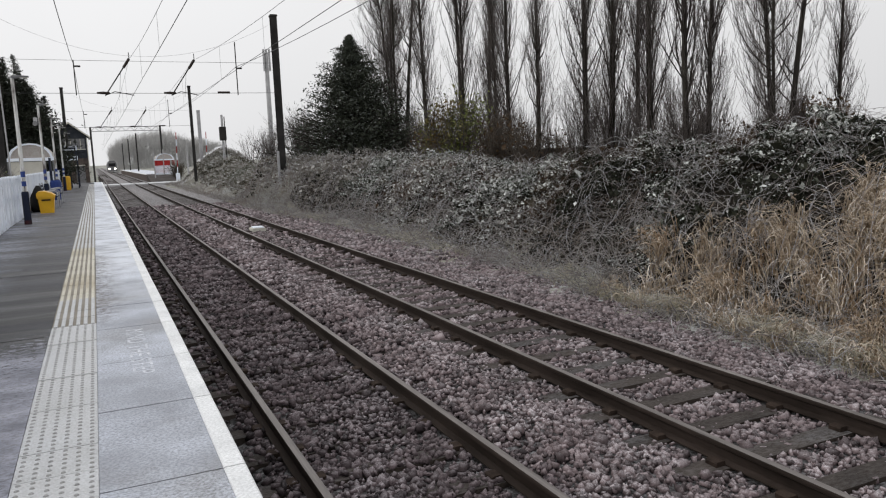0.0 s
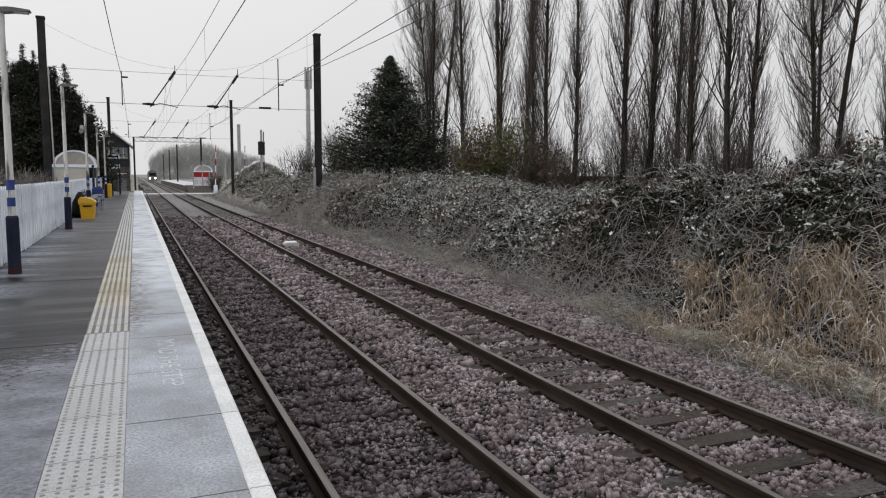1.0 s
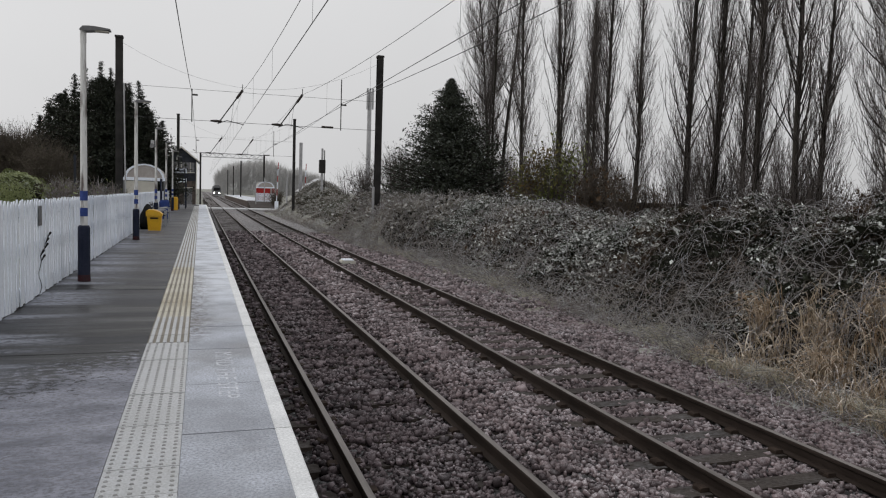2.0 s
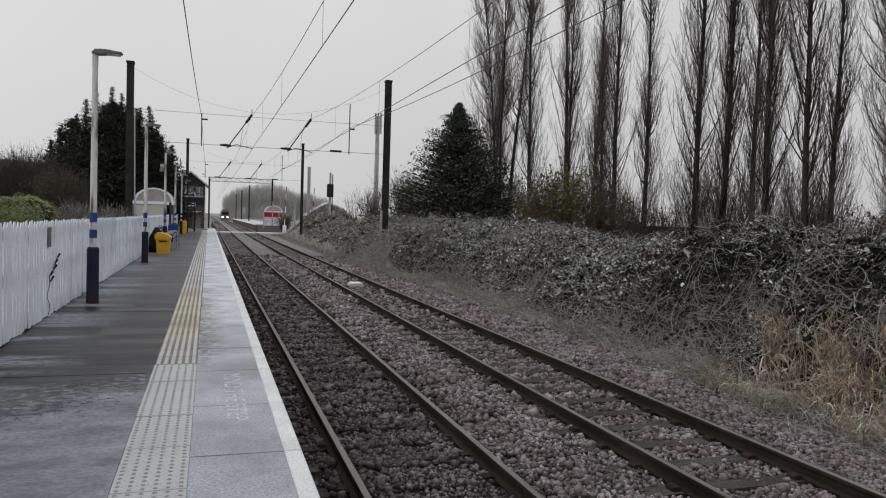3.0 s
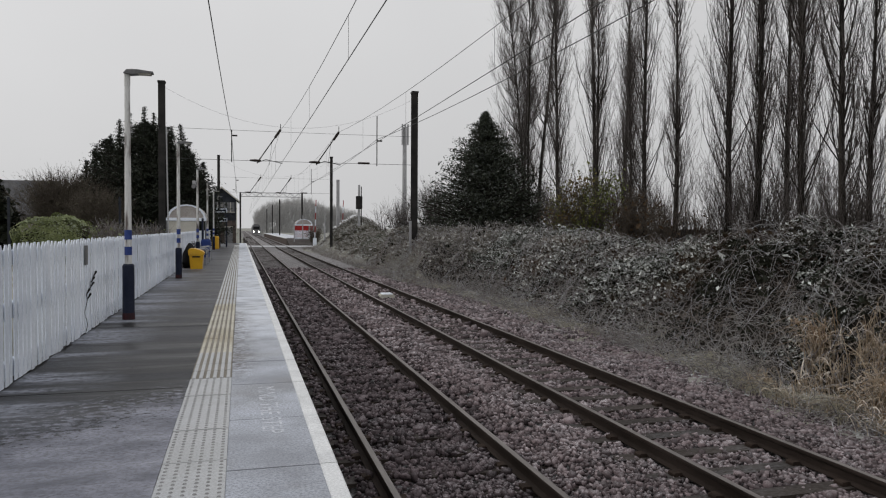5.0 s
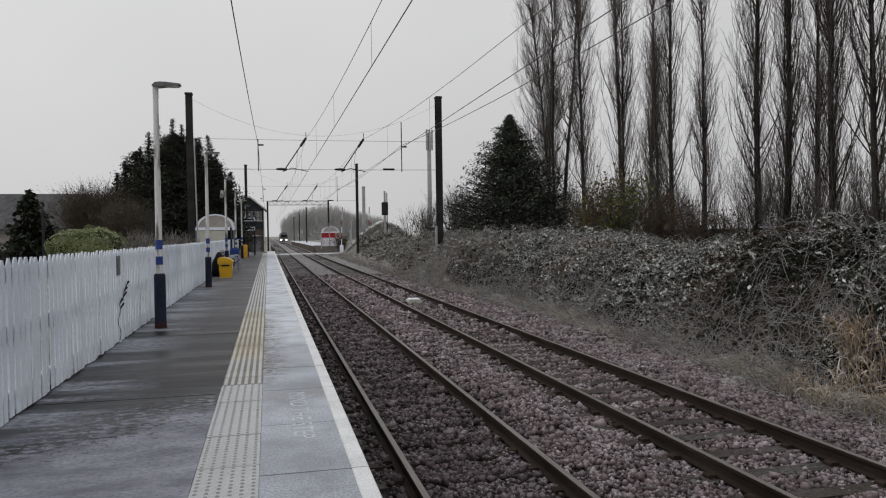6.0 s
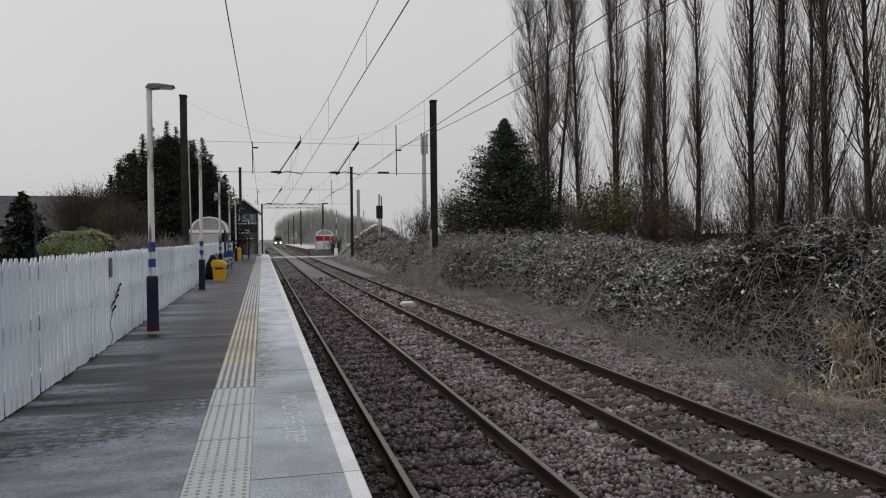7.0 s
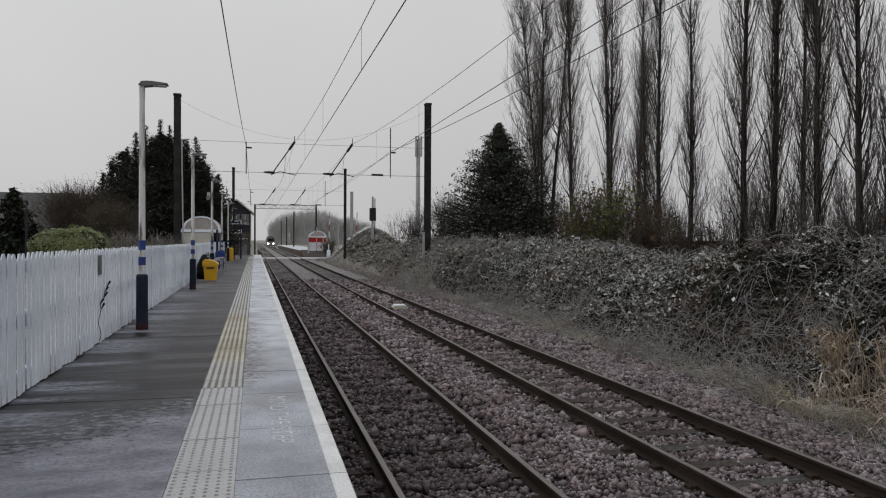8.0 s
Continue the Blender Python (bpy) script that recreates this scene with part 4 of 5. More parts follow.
def headspan(y, xl, xr, z_top, z_up, z_low, tops):
    """Cross wires between two masts, with the arms and rods that carry the line."""
    hs = thing("headspan", "headspan of cross wires with insulators between the masts", "overhead equipment", (0, y, 0), kind="structure")
    part("top_cross_wire", Mesh().tube(sag((xl, 0, z_top), (xr, 0, z_top), 1.9), 0.005, 5), WIRE, hs)
    part("upper_cross_wire", Mesh().tube(sag((xl, 0, z_up), (xr, 0, z_up), 0.02), 0.009, 5), WIRE, hs)
    part("lower_cross_wire", Mesh().tube(sag((xl, 0, z_low), (xr, 0, z_low), 0.02), 0.012, 5), WIRE, hs)
    for x in tops:
        arm = part("registration_arm", Mesh().tube([(x, 0.0, z_up + 0.10), (x - 1.27, 0.05, z_low - 0.14)], 0.035, 6), MAST, hs)
        part("arm_insulator", Mesh().tube([(x, 0, z_up + 0.10), (x - 0.3, 0.01, z_up - 0.35)], 0.07, 8), INSULATOR, arm)
        part("steady_arm", Mesh().tube([(x - 1.27, 0.05, z_low - 0.12), (x - 0.8, 0, z_low + 0.06), (x + 0.10, 0, z_low - 0.12)], 0.022, 5), MAST, arm)
        part("pin", Mesh().tube([(x, 0, z_up + 0.05), (x, 0, z_up + 0.42)], 0.02, 5), MAST, hs)
        part("dropper", Mesh().tube([(x - 0.45, 0, z_up - 0.5), (x - 0.60, 0.1, z_low - 0.2)], 0.008, 4), WIRE, hs)
        part("insulator", Mesh().tube([(x - 1.65, 0, z_low), (x - 1.35, 0, z_low), (x - 1.05, 0, z_low)], [0.045, 0.075, 0.045], 8), INSULATOR, hs)
    part("insulator", Mesh().tube([(tops[1] + 1.1, 0, z_low + 0.02), (tops[1] + 1.75, 0, z_low + 0.02)], 0.06, 8), INSULATOR, hs)
    for x, up in ((-1.06, 0.0), (6.94, 1.1)):
        rod = part("drop_rod", Mesh().tube([(x, 0, z_up + up), (x, 0, z_low - 0.12)], 0.03, 6), MAST, hs)
        part("clamp", Mesh().box(x - 0.02, x + 0.3, -0.04, 0.04, z_up - 0.35, z_up - 0.27), MAST, rod)


headspan(SPAN_Y, -4.5, 9.0, 9.0, 6.88, 5.25, (1.54, 4.76))
headspan(SPAN2_Y, -2.7, 9.0, 9.0, 6.98, 5.4, (1.54, 4.76))

# the line itself: messenger and contact wire of each track, and a return wire at either side
SPANS = ((-20, SPAN_Y), (SPAN_Y, SPAN2_Y), (SPAN2_Y, 137), (137, 200))
for x in (1.53, 4.70):
    for y0, y1 in SPANS:
        drop = 1.05 * ((y1 - y0) / 62) ** 2
        wire("messenger_wire", sag((x, y0, 6.95), (x, y1, 6.95), drop), 0.008, "dark messenger wire above the track")
        wire("contact_wire", sag((x, y0, 5.02), (x, y1, 5.05), 0.02), 0.010, "dark contact wire above the track")
        for k in range(1, 7):
            u = k / 7
            wire("dropper", [(x, y0 + (y1 - y0) * u, 6.95 - drop * 4 * u * (1 - u)), (x, y0 + (y1 - y0) * u, 5.03)], 0.004, "thin dropper between the wires")
for xa, xb in ((-1.38, -1.06), (6.95, 6.94)):
    for y0, y1 in SPANS:
        wire("return_wire", sag((xa if y0 < 0 else xb, y0, 6.65), (xb, y1, 6.65), 0.76 * ((y1 - y0) / 62) ** 2), 0.012, "dark return conductor beside the tracks")



def gantry(y, x0, x1, z, label):
    g = thing("portal_gantry", label, "gantry", (0, y, 0))
    for zz in (z, z - 0.7):
        part("chord", Mesh().box(x0, x1, -0.05, 0.05, zz - 0.06, zz + 0.06), GREY_MAST, g)
    n = 16
    for k in range(n):
        a, b = x0 + (x1 - x0) * k / n, x0 + (x1 - x0) * (k + 1) / n
        za, zb = (z, z - 0.7) if k % 2 else (z - 0.7, z)
        part("lattice_bar", Mesh().tube([(a, 0, za), (b, 0, zb)], 0.05, 5), GREY_MAST, g)
    for x in (x0, x1):
        part("leg", Mesh().box(x - 0.15, x + 0.15, -0.15, 0.15, -1.2, z), MAST, g)


gantry(137, -0.6, 10.3, 7.9, "pale lattice portal gantry across the tracks in the distance")
for y in (175, 215, 260):
    for x in (-2.6, 8.2):
        mast(x, y, 8.2, 0.28, MAST, "far overhead line mast in the mist", -1.2)


# ---------------------------------------------------------------- crossing, far platform, train
cr_ = thing("level_crossing", "pale level crossing deck over the tracks", "level crossing", kind="structure")
for x0, x1 in ((-9, RAILS[0] - 0.08), (RAILS[0] + 0.08, RAILS[1] - 0.08), (RAILS[1] + 0.08, RAILS[2] - 0.08), (RAILS[2] + 0.08, RAILS[3] - 0.08), (RAILS[3] + 0.08, 16)):
    part("deck_panel", Mesh().box(x0, x1, CROSS0, CROSS1, -1.25, RAIL_TOP_Z - 0.01, 0.02), ROAD, cr_)
fp = thing("far_platform", "second platform beyond the crossing with white fence", "platform", kind="structure")
part("platform_body", Mesh().box(6.35, 10.6, 118, 230, -1.3, -0.06), BRICK, fp)
part("platform_top", Mesh().box(6.32, 10.6, 118, 230, -0.06, -0.004), CONC, fp)
part("edge_line", Mesh().box(6.3, 6.6, 118, 230, -0.1, 0.0), EDGE_PAINT, fp)
part("end_ramp", Mesh().prism([(110, -0.95), (118, -0.02), (118, -1.3), (110, -1.3)], 6.35, 10.6, "x"), SLEEPER, fp)
ff = thing("far_fence", "white picket fence on the far platform ramp", "fence")
for k in range(26):
    part("pale", Mesh().box(7.6 + 0.12 * k, 7.69 + 0.12 * k, 117.0, 117.05, -0.3, 1.2), WHITE_PAINT, ff)
part("fence_rail", Mesh().box(7.6, 10.7, 117.05, 117.1, 0.8, 0.9), WHITE_PAINT, ff)
for k, (x, h) in enumerate(((11.5, 3.6), (7.3, 4.2), (8.8, 4.6), (12.6, 5.4))):
    s = thing("crossing_post", "pale post by the level crossing", "post", (x, 111 + 3 * k, -1.0))
    part("shaft", Mesh().tube([(0, 0, 0), (0, 0, h)], [0.09, 0.06], 8), GREY_MAST, s)
for x in (6.9, 10.9):
    b = thing("crossing_barrier", "raised red and white level crossing barrier", "barrier", (x + 3.0, 109, -1.0))
    for k in range(6):
        part("arm_band", Mesh().tube([(0.03 * k, 0, 1.0 + 0.95 * k), (0.03 * (k + 1), 0, 1.0 + 0.95 * (k + 1))], 0.06, 6), RED if k % 2 else WHITE_PAINT, b)
    part("pedestal", Mesh().box(-0.25, 0.25, -0.25, 0.25, 0, 1.1, 0.03), WHITE_PAINT, b)
sig = thing("signal_post", "tall signal post with dark signal head", "railway signal", (12.65, 85, -0.8))
part("post", Mesh().tube([(0, 0, 0), (0, 0, 7.4)], [0.16, 0.12], 8), GREY_MAST, sig)
part("head", Mesh().box(-0.35, 0.35, -0.25, 0.2, 4.6, 6.1, 0.05), MAST, sig)
part("ladder", Mesh().box(0.22, 0.30, -0.1, 0.1, 0, 7.2), MAST, sig)
mp = thing("telegraph_post", "grey post on the bank in the distance", "post", (11.1, 92, -0.8))
part("shaft", Mesh().box(-0.18, 0.18, -0.18, 0.18, 0, 8.4), GREY_MAST, mp)
hut = thing("lineside_hut", "low white hut with a pale sloping roof behind the bank", "hut", (13.2, 98, -0.5))
part("wall_block", Mesh().box(-1.2, 2.9, -1.5, 2.5, -0.6, 2.3), WALL, hut)
part("roof", Mesh().prism([(-1.6, 2.2), (1.0, 3.9), (3.2, 2.6), (3.2, 2.4), (1.0, 3.7), (-1.6, 2.0)], -1.9, 2.9), ROAD, hut)

# mist in front of the train is put into its body as lighter grey
train = thing("train", "train with bright headlights in the distance, body greyed for mist", "train", (4.74, 262, -0.85))
part("front", Mesh().prism([(-1.35, 0.3), (1.35, 0.3), (1.4, 2.4), (1.15, 3.3), (0.6, 3.75), (-0.6, 3.75), (-1.15, 3.3), (-1.4, 2.4)], 0, 1.0), LANTERN, train)
part("coach", Mesh().prism([(-1.35, 0.3), (1.35, 0.3), (1.4, 2.4), (1.15, 3.3), (0.6, 3.75), (-0.6, 3.75), (-1.15, 3.3), (-1.4, 2.4)], 1.0, 22), LANTERN, train)
part("windscreen", Mesh().box(-1.0, 1.0, -0.05, 0.0, 1.9, 2.9), BLACK, train)
LIT = glow("headlight", (1.0, 0.95, 0.85), 9.0)
for x in (-0.85, 0.85):
    part("headlight", Mesh().tube([(x, -0.08, 1.15), (x, -0.02, 1.15)], 0.24, 10), LIT, train, "bright headlight")


# ---------------------------------------------------------------- plants
def leaf_mesh(name, pos, nrm, size, mat, long=1.6):
    """Folded leaves: two triangles each, at places, with normals and sizes."""
    m = len(pos)
    nrm = nrm / np.linalg.norm(nrm, axis=1, keepdims=True)
    t = rng.normal(size=(m, 3))
    t -= (t * nrm).sum(1, keepdims=True) * nrm
    t /= np.linalg.norm(t, axis=1, keepdims=True)
    b = np.cross(nrm, t)
    s = size[:, None]
    tip, root = pos + t * s * long * 0.5, pos - t * s * long * 0.5
    lift = nrm * s * 0.22
    V = np.stack([root, pos + b * s * 0.5 + lift, tip, pos - b * s * 0.5 + lift], 1).reshape(-1, 3)
    k = 4 * np.arange(m)[:, None]
    F = np.concatenate([k + np.array([[0, 1, 2]]), k + np.array([[0, 2, 3]])])
    return array_mesh(name, V, F, mat)


def strand_mesh(name, P, R, mat, sides=3):
    """Many thin stems at once: P (m, n, 3) points, R (m, n) radii."""
    m, n, _ = P.shape
    d = np.gradient(P, axis=1)
    d /= np.linalg.norm(d, axis=2, keepdims=True) + 1e-9
    ref = np.where(np.abs(d[..., 2:3]) < 0.9, np.array([0, 0, 1.0]), np.array([1.0, 0, 0]))
    u = np.cross(d, ref)
    u /= np.linalg.norm(u, axis=2, keepdims=True) + 1e-9
    w = np.cross(d, u)
    a = 2 * np.pi * np.arange(sides) / sides
    V = P[:, :, None] + R[:, :, None, None] * (np.cos(a)[None, None, :, None] * u[:, :, None] + np.sin(a)[None, None, :, None] * w[:, :, None])
    idx = np.arange(m * n * sides).reshape(m, n, sides)
    nx = np.roll(idx, -1, 2)
    F = np.stack([idx[:, :-1], nx[:, :-1], nx[:, 1:], idx[:, 1:]], -1).reshape(-1, 4)
    return array_mesh(name, V.reshape(-1, 3), F, mat)


def branch_set(roots, dirs, lengths, radii, n=6, rise=0.5, wander=0.06):
    """Curving stems that turn upwards; returns points (m, n, 3) and radii (m, n)."""
    m = len(roots)
    P = np.zeros((m, n, 3))
    P[:, 0] = roots
    d = dirs / np.linalg.norm(dirs, axis=1, keepdims=True)
    for k in range(1, n):
        d = d + rng.normal(0, wander, d.shape) + np.array([0, 0, rise / n])
        d /= np.linalg.norm(d, axis=1, keepdims=True)
        P[:, k] = P[:, k - 1] + d * (lengths / (n - 1))[:, None]
    R = radii[:, None] * (1 - 0.82 * np.linspace(0, 1, n)[None])
    return P, R


def build_brambles():
    for y0, y1, density, size, clump in ((-1, 10, 34, 0.036, 0.19), (10, 18, 38, 0.036, 0.20), (18, 32, 27, 0.039, 0.25), (32, 55, 15, 0.054, 0.30), (55, 102, 8, 0.066, 0.36)):
        count, per = int((y1 - y0) * 8.1 * density), 42
        x, y = rng.uniform(7.5, 15.6, count), rng.uniform(y0, y1, count)
        h = bramble(x, y)
        keep = (h > 0.06) & ~((x + 0.55 * (y - 4) < 12.0 + 0.8 * (fbm(x, y) - 0.5)) & (y < 10) & (x < 11.5))
        keep &= fbm(x * 1.1 + 40, y * 1.1, 3) > 0.40
        keep &= rng.random(count) < 0.12 + 0.88 * step(0.5, 2.3, x - toe(y) + 1.2 * (fbm(x * 0.5 + 5, y * 0.5, 2) - 0.5))
        x, y, h = x[keep], y[keep], h[keep]
        m = len(x)
        # rounded sprays at uneven heights; frost on the tops, shade coloured into the leaves beneath
        high = rng.random(m) ** 0.7
        z = soil(x, y) + h * (0.30 + 0.62 * high) + 0.10 * (high - 0.5)
        r = clump * rng.uniform(0.35, 1.5, (m, 1, 1)) * np.clip(h / 0.35, 0.35, 1)[:, None, None]
        q = rng.normal(0, 1, (m, per, 3))
        q[..., 2] = np.abs(q[..., 2]) - 0.35
        q /= np.linalg.norm(q, axis=2, keepdims=True)
        at = np.stack([x, y, z], -1)[:, None] + q * r * (1, 1, 0.7) * rng.uniform(0.55, 1.1, (m, per, 1))
        way = q + rng.normal(0, 0.75, q.shape) + (0, 0, 0.3)
        sz = size * rng.lognormal(0, 0.45, (m, per))
        patch = (fbm(x * 0.42 + 60, y * 0.42, 3) - 0.5)[:, None]
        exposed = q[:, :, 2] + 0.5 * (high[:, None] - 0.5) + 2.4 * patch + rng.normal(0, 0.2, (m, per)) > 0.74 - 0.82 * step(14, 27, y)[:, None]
        for sel, mat, lab in ((exposed, LEAF if y0 < 30 else FAR_LEAF, "frosted grey-green bramble leaves over the railway bank"), (~exposed, SHADE_LEAF if y0 < 50 else OLIVE, "unfrosted bramble leaves inside the thicket, coloured darker for shade")):
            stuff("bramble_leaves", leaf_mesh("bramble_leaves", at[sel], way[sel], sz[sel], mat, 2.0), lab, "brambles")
    # fine frosted twigs standing out of the thicket
    m = 17000
    y = -0.5 + 46 * rng.random(m) ** 1.35
    x = toe(y) + 0.15 + 6.2 * rng.random(m)
    keep = (bramble(x, y) > 0.04) & ~((x + 0.55 * (y - 4) < 11.4) & (y < 10))
    x, y = x[keep], y[keep]
    m = len(x)
    root = np.stack([x, y, soil(x, y) + bramble(x, y) * rng.uniform(0.5, 1.0, m)], -1)
    P, R = branch_set(root, rng.normal(0, 1, (m, 3)) * (1, 1, 0.5) + (-0.2, 0, 0.6), rng.uniform(0.10, 0.38, m), rng.uniform(0.0026, 0.0052, m) + 0.00014 * y, 3, -0.5, 0.42)
    stuff("bramble_twigs", strand_mesh("bramble_twigs", P, R, CANE), "fine grey frosted bramble twigs", "brambles")
    # arching canes
    m, n = 2300, 10
    y = 2 + 50 * rng.random(m) ** 1.5
    x = toe(y) + 0.2 + 5.5 * rng.random(m) ** 1.9
    ang = rng.normal(math.pi, 1.1, m)
    L, H = rng.uniform(0.4, 1.7, m), rng.uniform(0.05, 0.45, m)
    u = np.linspace(0, 1, n)[None]
    turn = ang[:, None] + rng.normal(0, 0.9, m)[:, None] * u
    X = x[:, None] + np.cos(turn) * L[:, None] * u
    Y = y[:, None] + np.sin(turn) * L[:, None] * u
    base = soil(X, Y) + np.maximum(bramble(X, Y), 0.0) * 0.9
    Z = base + H[:, None] * np.sin(math.pi * u) * 1.0 + 0.02
    R = (rng.uniform(0.0025, 0.0062, m) + 0.00012 * y)[:, None] * (1 - 0.5 * u)
    stuff("bramble_canes", strand_mesh("bramble_canes", np.stack([X, Y, Z], -1), R, CANE), "pale frosted arching bramble canes", "brambles")


build_brambles()


def build_reeds():
    # dead reeds on the near end of the bank
    n, tuft = 5, 22
    cy = rng.uniform(0.3, 11.6, 330)
    cx = toe(cy) + 0.05 + 4.0 * rng.random(330)
    keep = cx + 0.55 * (cy - 4) < 12.3 + 1.4 * (fbm(cx, cy) - 0.5)
    cx, cy = cx[keep], cy[keep]
    m = len(cx) * tuft
    x, y = np.repeat(cx, tuft) + rng.normal(0, 0.10, m), np.repeat(cy, tuft) + rng.normal(0, 0.10, m)
    tall = np.repeat(rng.uniform(0.6, 1.3, len(cx)) * (0.5 + 0.5 * step(0.0, 1.3, cx - toe(cy))), tuft)
    H = tall * rng.uniform(0.55, 1.1, m)
    ang = np.repeat(rng.normal(math.pi, 1.2, len(cx)), tuft) + rng.normal(0, 0.9, m)
    bend = rng.uniform(0.10, 0.85, m)
    u = np.linspace(0, 1, n)[None]
    out = (bend * H)[:, None] * (0.35 * u + 0.65 * u**3)
    X, Y = x[:, None] + np.cos(ang)[:, None] * out, y[:, None] + np.sin(ang)[:, None] * out
    Z = soil(x, y)[:, None] + H[:, None] * (u - (0.15 + 0.5 * bend[:, None]) * u**5)
    R = rng.uniform(0.0040, 0.0105, m)[:, None] * (1.1 - 0.75 * u)
    stuff("dead_reeds", strand_mesh("dead_reeds", np.stack([X, Y, Z], -1), R, STRAW), "straw-brown dead reeds in tussocks at the ballast edge", "reeds")
    # feathery seed heads and long blades
    k = rng.random(m) < 0.16
    tip = np.stack([X[k, -1], Y[k, -1], Z[k, -1]], -1)
    rep = 7
    pos = np.repeat(tip, rep, 0) + rng.normal(0, 0.028, (len(tip) * rep, 3)) - (0, 0, 0.02)
    stuff("reed_heads", leaf_mesh("reed_heads", pos, rng.normal(0, 1, pos.shape), rng.uniform(0.012, 0.026, len(pos)), STRAW, 3.0), "feathery dry reed seed heads", "reeds")
    # broad frosted blades that hang over
    m = 7000
    i = rng.integers(0, len(cx), m)
    x, y = cx[i] + rng.normal(0, 0.13, m), cy[i] + rng.normal(0, 0.13, m)
    w, n = np.linspace(0, 1, 7), 7
    H = rng.uniform(0.35, 0.95, m) * (0.55 + 0.45 * step(0.0, 1.3, x - toe(y)))
    ang, reach = rng.normal(math.pi, 1.3, m), rng.uniform(0.25, 0.8, m)
    out = (reach * H)[:, None] * w**1.4
    C = np.stack([x[:, None] + np.cos(ang)[:, None] * out, y[:, None] + np.sin(ang)[:, None] * out,
                  soil(x, y)[:, None] + H[:, None] * (1.5 * w - (0.7 + 0.6 * reach[:, None]) * w**2.6)], -1)
    half = rng.uniform(0.006, 0.015, m)[:, None] * (1.0 - 0.9 * w**2)
    across = np.stack([-np.sin(ang), np.cos(ang), rng.normal(0, 0.4, m)], -1)[:, None] * half[..., None]
    V = np.stack([C - across, C + across], 2)
    idx = np.arange(m * n * 2).reshape(m, n, 2)
    F = np.stack([idx[:, :-1, 0], idx[:, :-1, 1], idx[:, 1:, 1], idx[:, 1:, 0]], -1).reshape(-1, 4)
    stuff("reed_blades", array_mesh("reed_blades", V.reshape(-1, 3), F, BLADE), "pale frosted drooping reed blades", "reeds")
    # tangle of dead stems and grass on the lower slope
    n, m = 5, 11000
    y = 4 + 44 * rng.random(m) ** 1.4
    x = toe(y) - 0.1 + 2.7 * rng.random(m) ** 1.3
    keep = fbm(x * 0.9 + 21, y * 0.7, 3) > 0.34
    x, y = x[keep], y[keep]
    m = len(x)
    P, R = branch_set(np.stack([x, y, soil(x, y) + 0.02], -1), rng.normal(0, 0.8, (m, 3)) * (1, 1, 0.2) + (-0.25, 0, 0.8), rng.uniform(0.25, 0.95, m), rng.uniform(0.0045, 0.0090, m) + 0.00016 * y, 5, -1.1, 0.30)
    stuff("dead_stems", strand_mesh("dead_stems", P, R, TANGLE), "tangle of dead tan stems on the lower bank", "dead stems")
    m = 11000
    y = rng.uniform(34, 99, m)
    x = toe(y) - 0.5 + 5.0 * rng.random(m) ** 1.4
    P, R = branch_set(np.stack([x, y, soil(x, y) - 0.03], -1), rng.normal(0, 0.6, (m, 3)) * (1, 1, 0.2) + (0, 0, 0.8), rng.uniform(0.2, 0.65, m), rng.uniform(0.008, 0.018, m), 3, -0.6, 0.2)
    stuff("rough_grass", strand_mesh("rough_grass", P, R, TANGLE), "rough frosted grass on the far bank", "grass")
    # frosted grass fringe along the toe of the bank
    m = 7500
    y = 2 + 50 * rng.random(m) ** 1.7
    x = toe(y) + 0.05 + rng.normal(0.18, 0.26, m) * (0.4 + 0.6 * step(9, 14, y))
    keep = (fbm(x * 1.1 + 31, y * 0.6, 3) > 0.46) | (y < 8)
    x, y = x[keep], y[keep]
    m = len(x)
    H = rng.uniform(0.12, 0.42, m) * (0.6 + 0.8 * vnoise(x, y)) * (1 + 0.5 * (1 - step(8, 12, y)))
    ang, bend = rng.uniform(0, 2 * math.pi, m), rng.uniform(0.3, 1.1, m)
    out = (bend * H)[:, None] * u**2
    X, Y = x[:, None] + np.cos(ang)[:, None] * out, y[:, None] + np.sin(ang)[:, None] * out
    Z = np.maximum(soil(x, y), -1.27)[:, None] + H[:, None] * (u - 0.45 * u**3)
    R = (rng.uniform(0.0025, 0.005, m) * (1 + y / 25))[:, None] * (1.1 - 0.8 * u)
    stuff("grass_fringe", strand_mesh("grass_fringe", np.stack([X, Y, Z], -1), R, PALE_GRASS), "pale frosted grass tufts at the foot of the bank", "grass")


build_reeds()


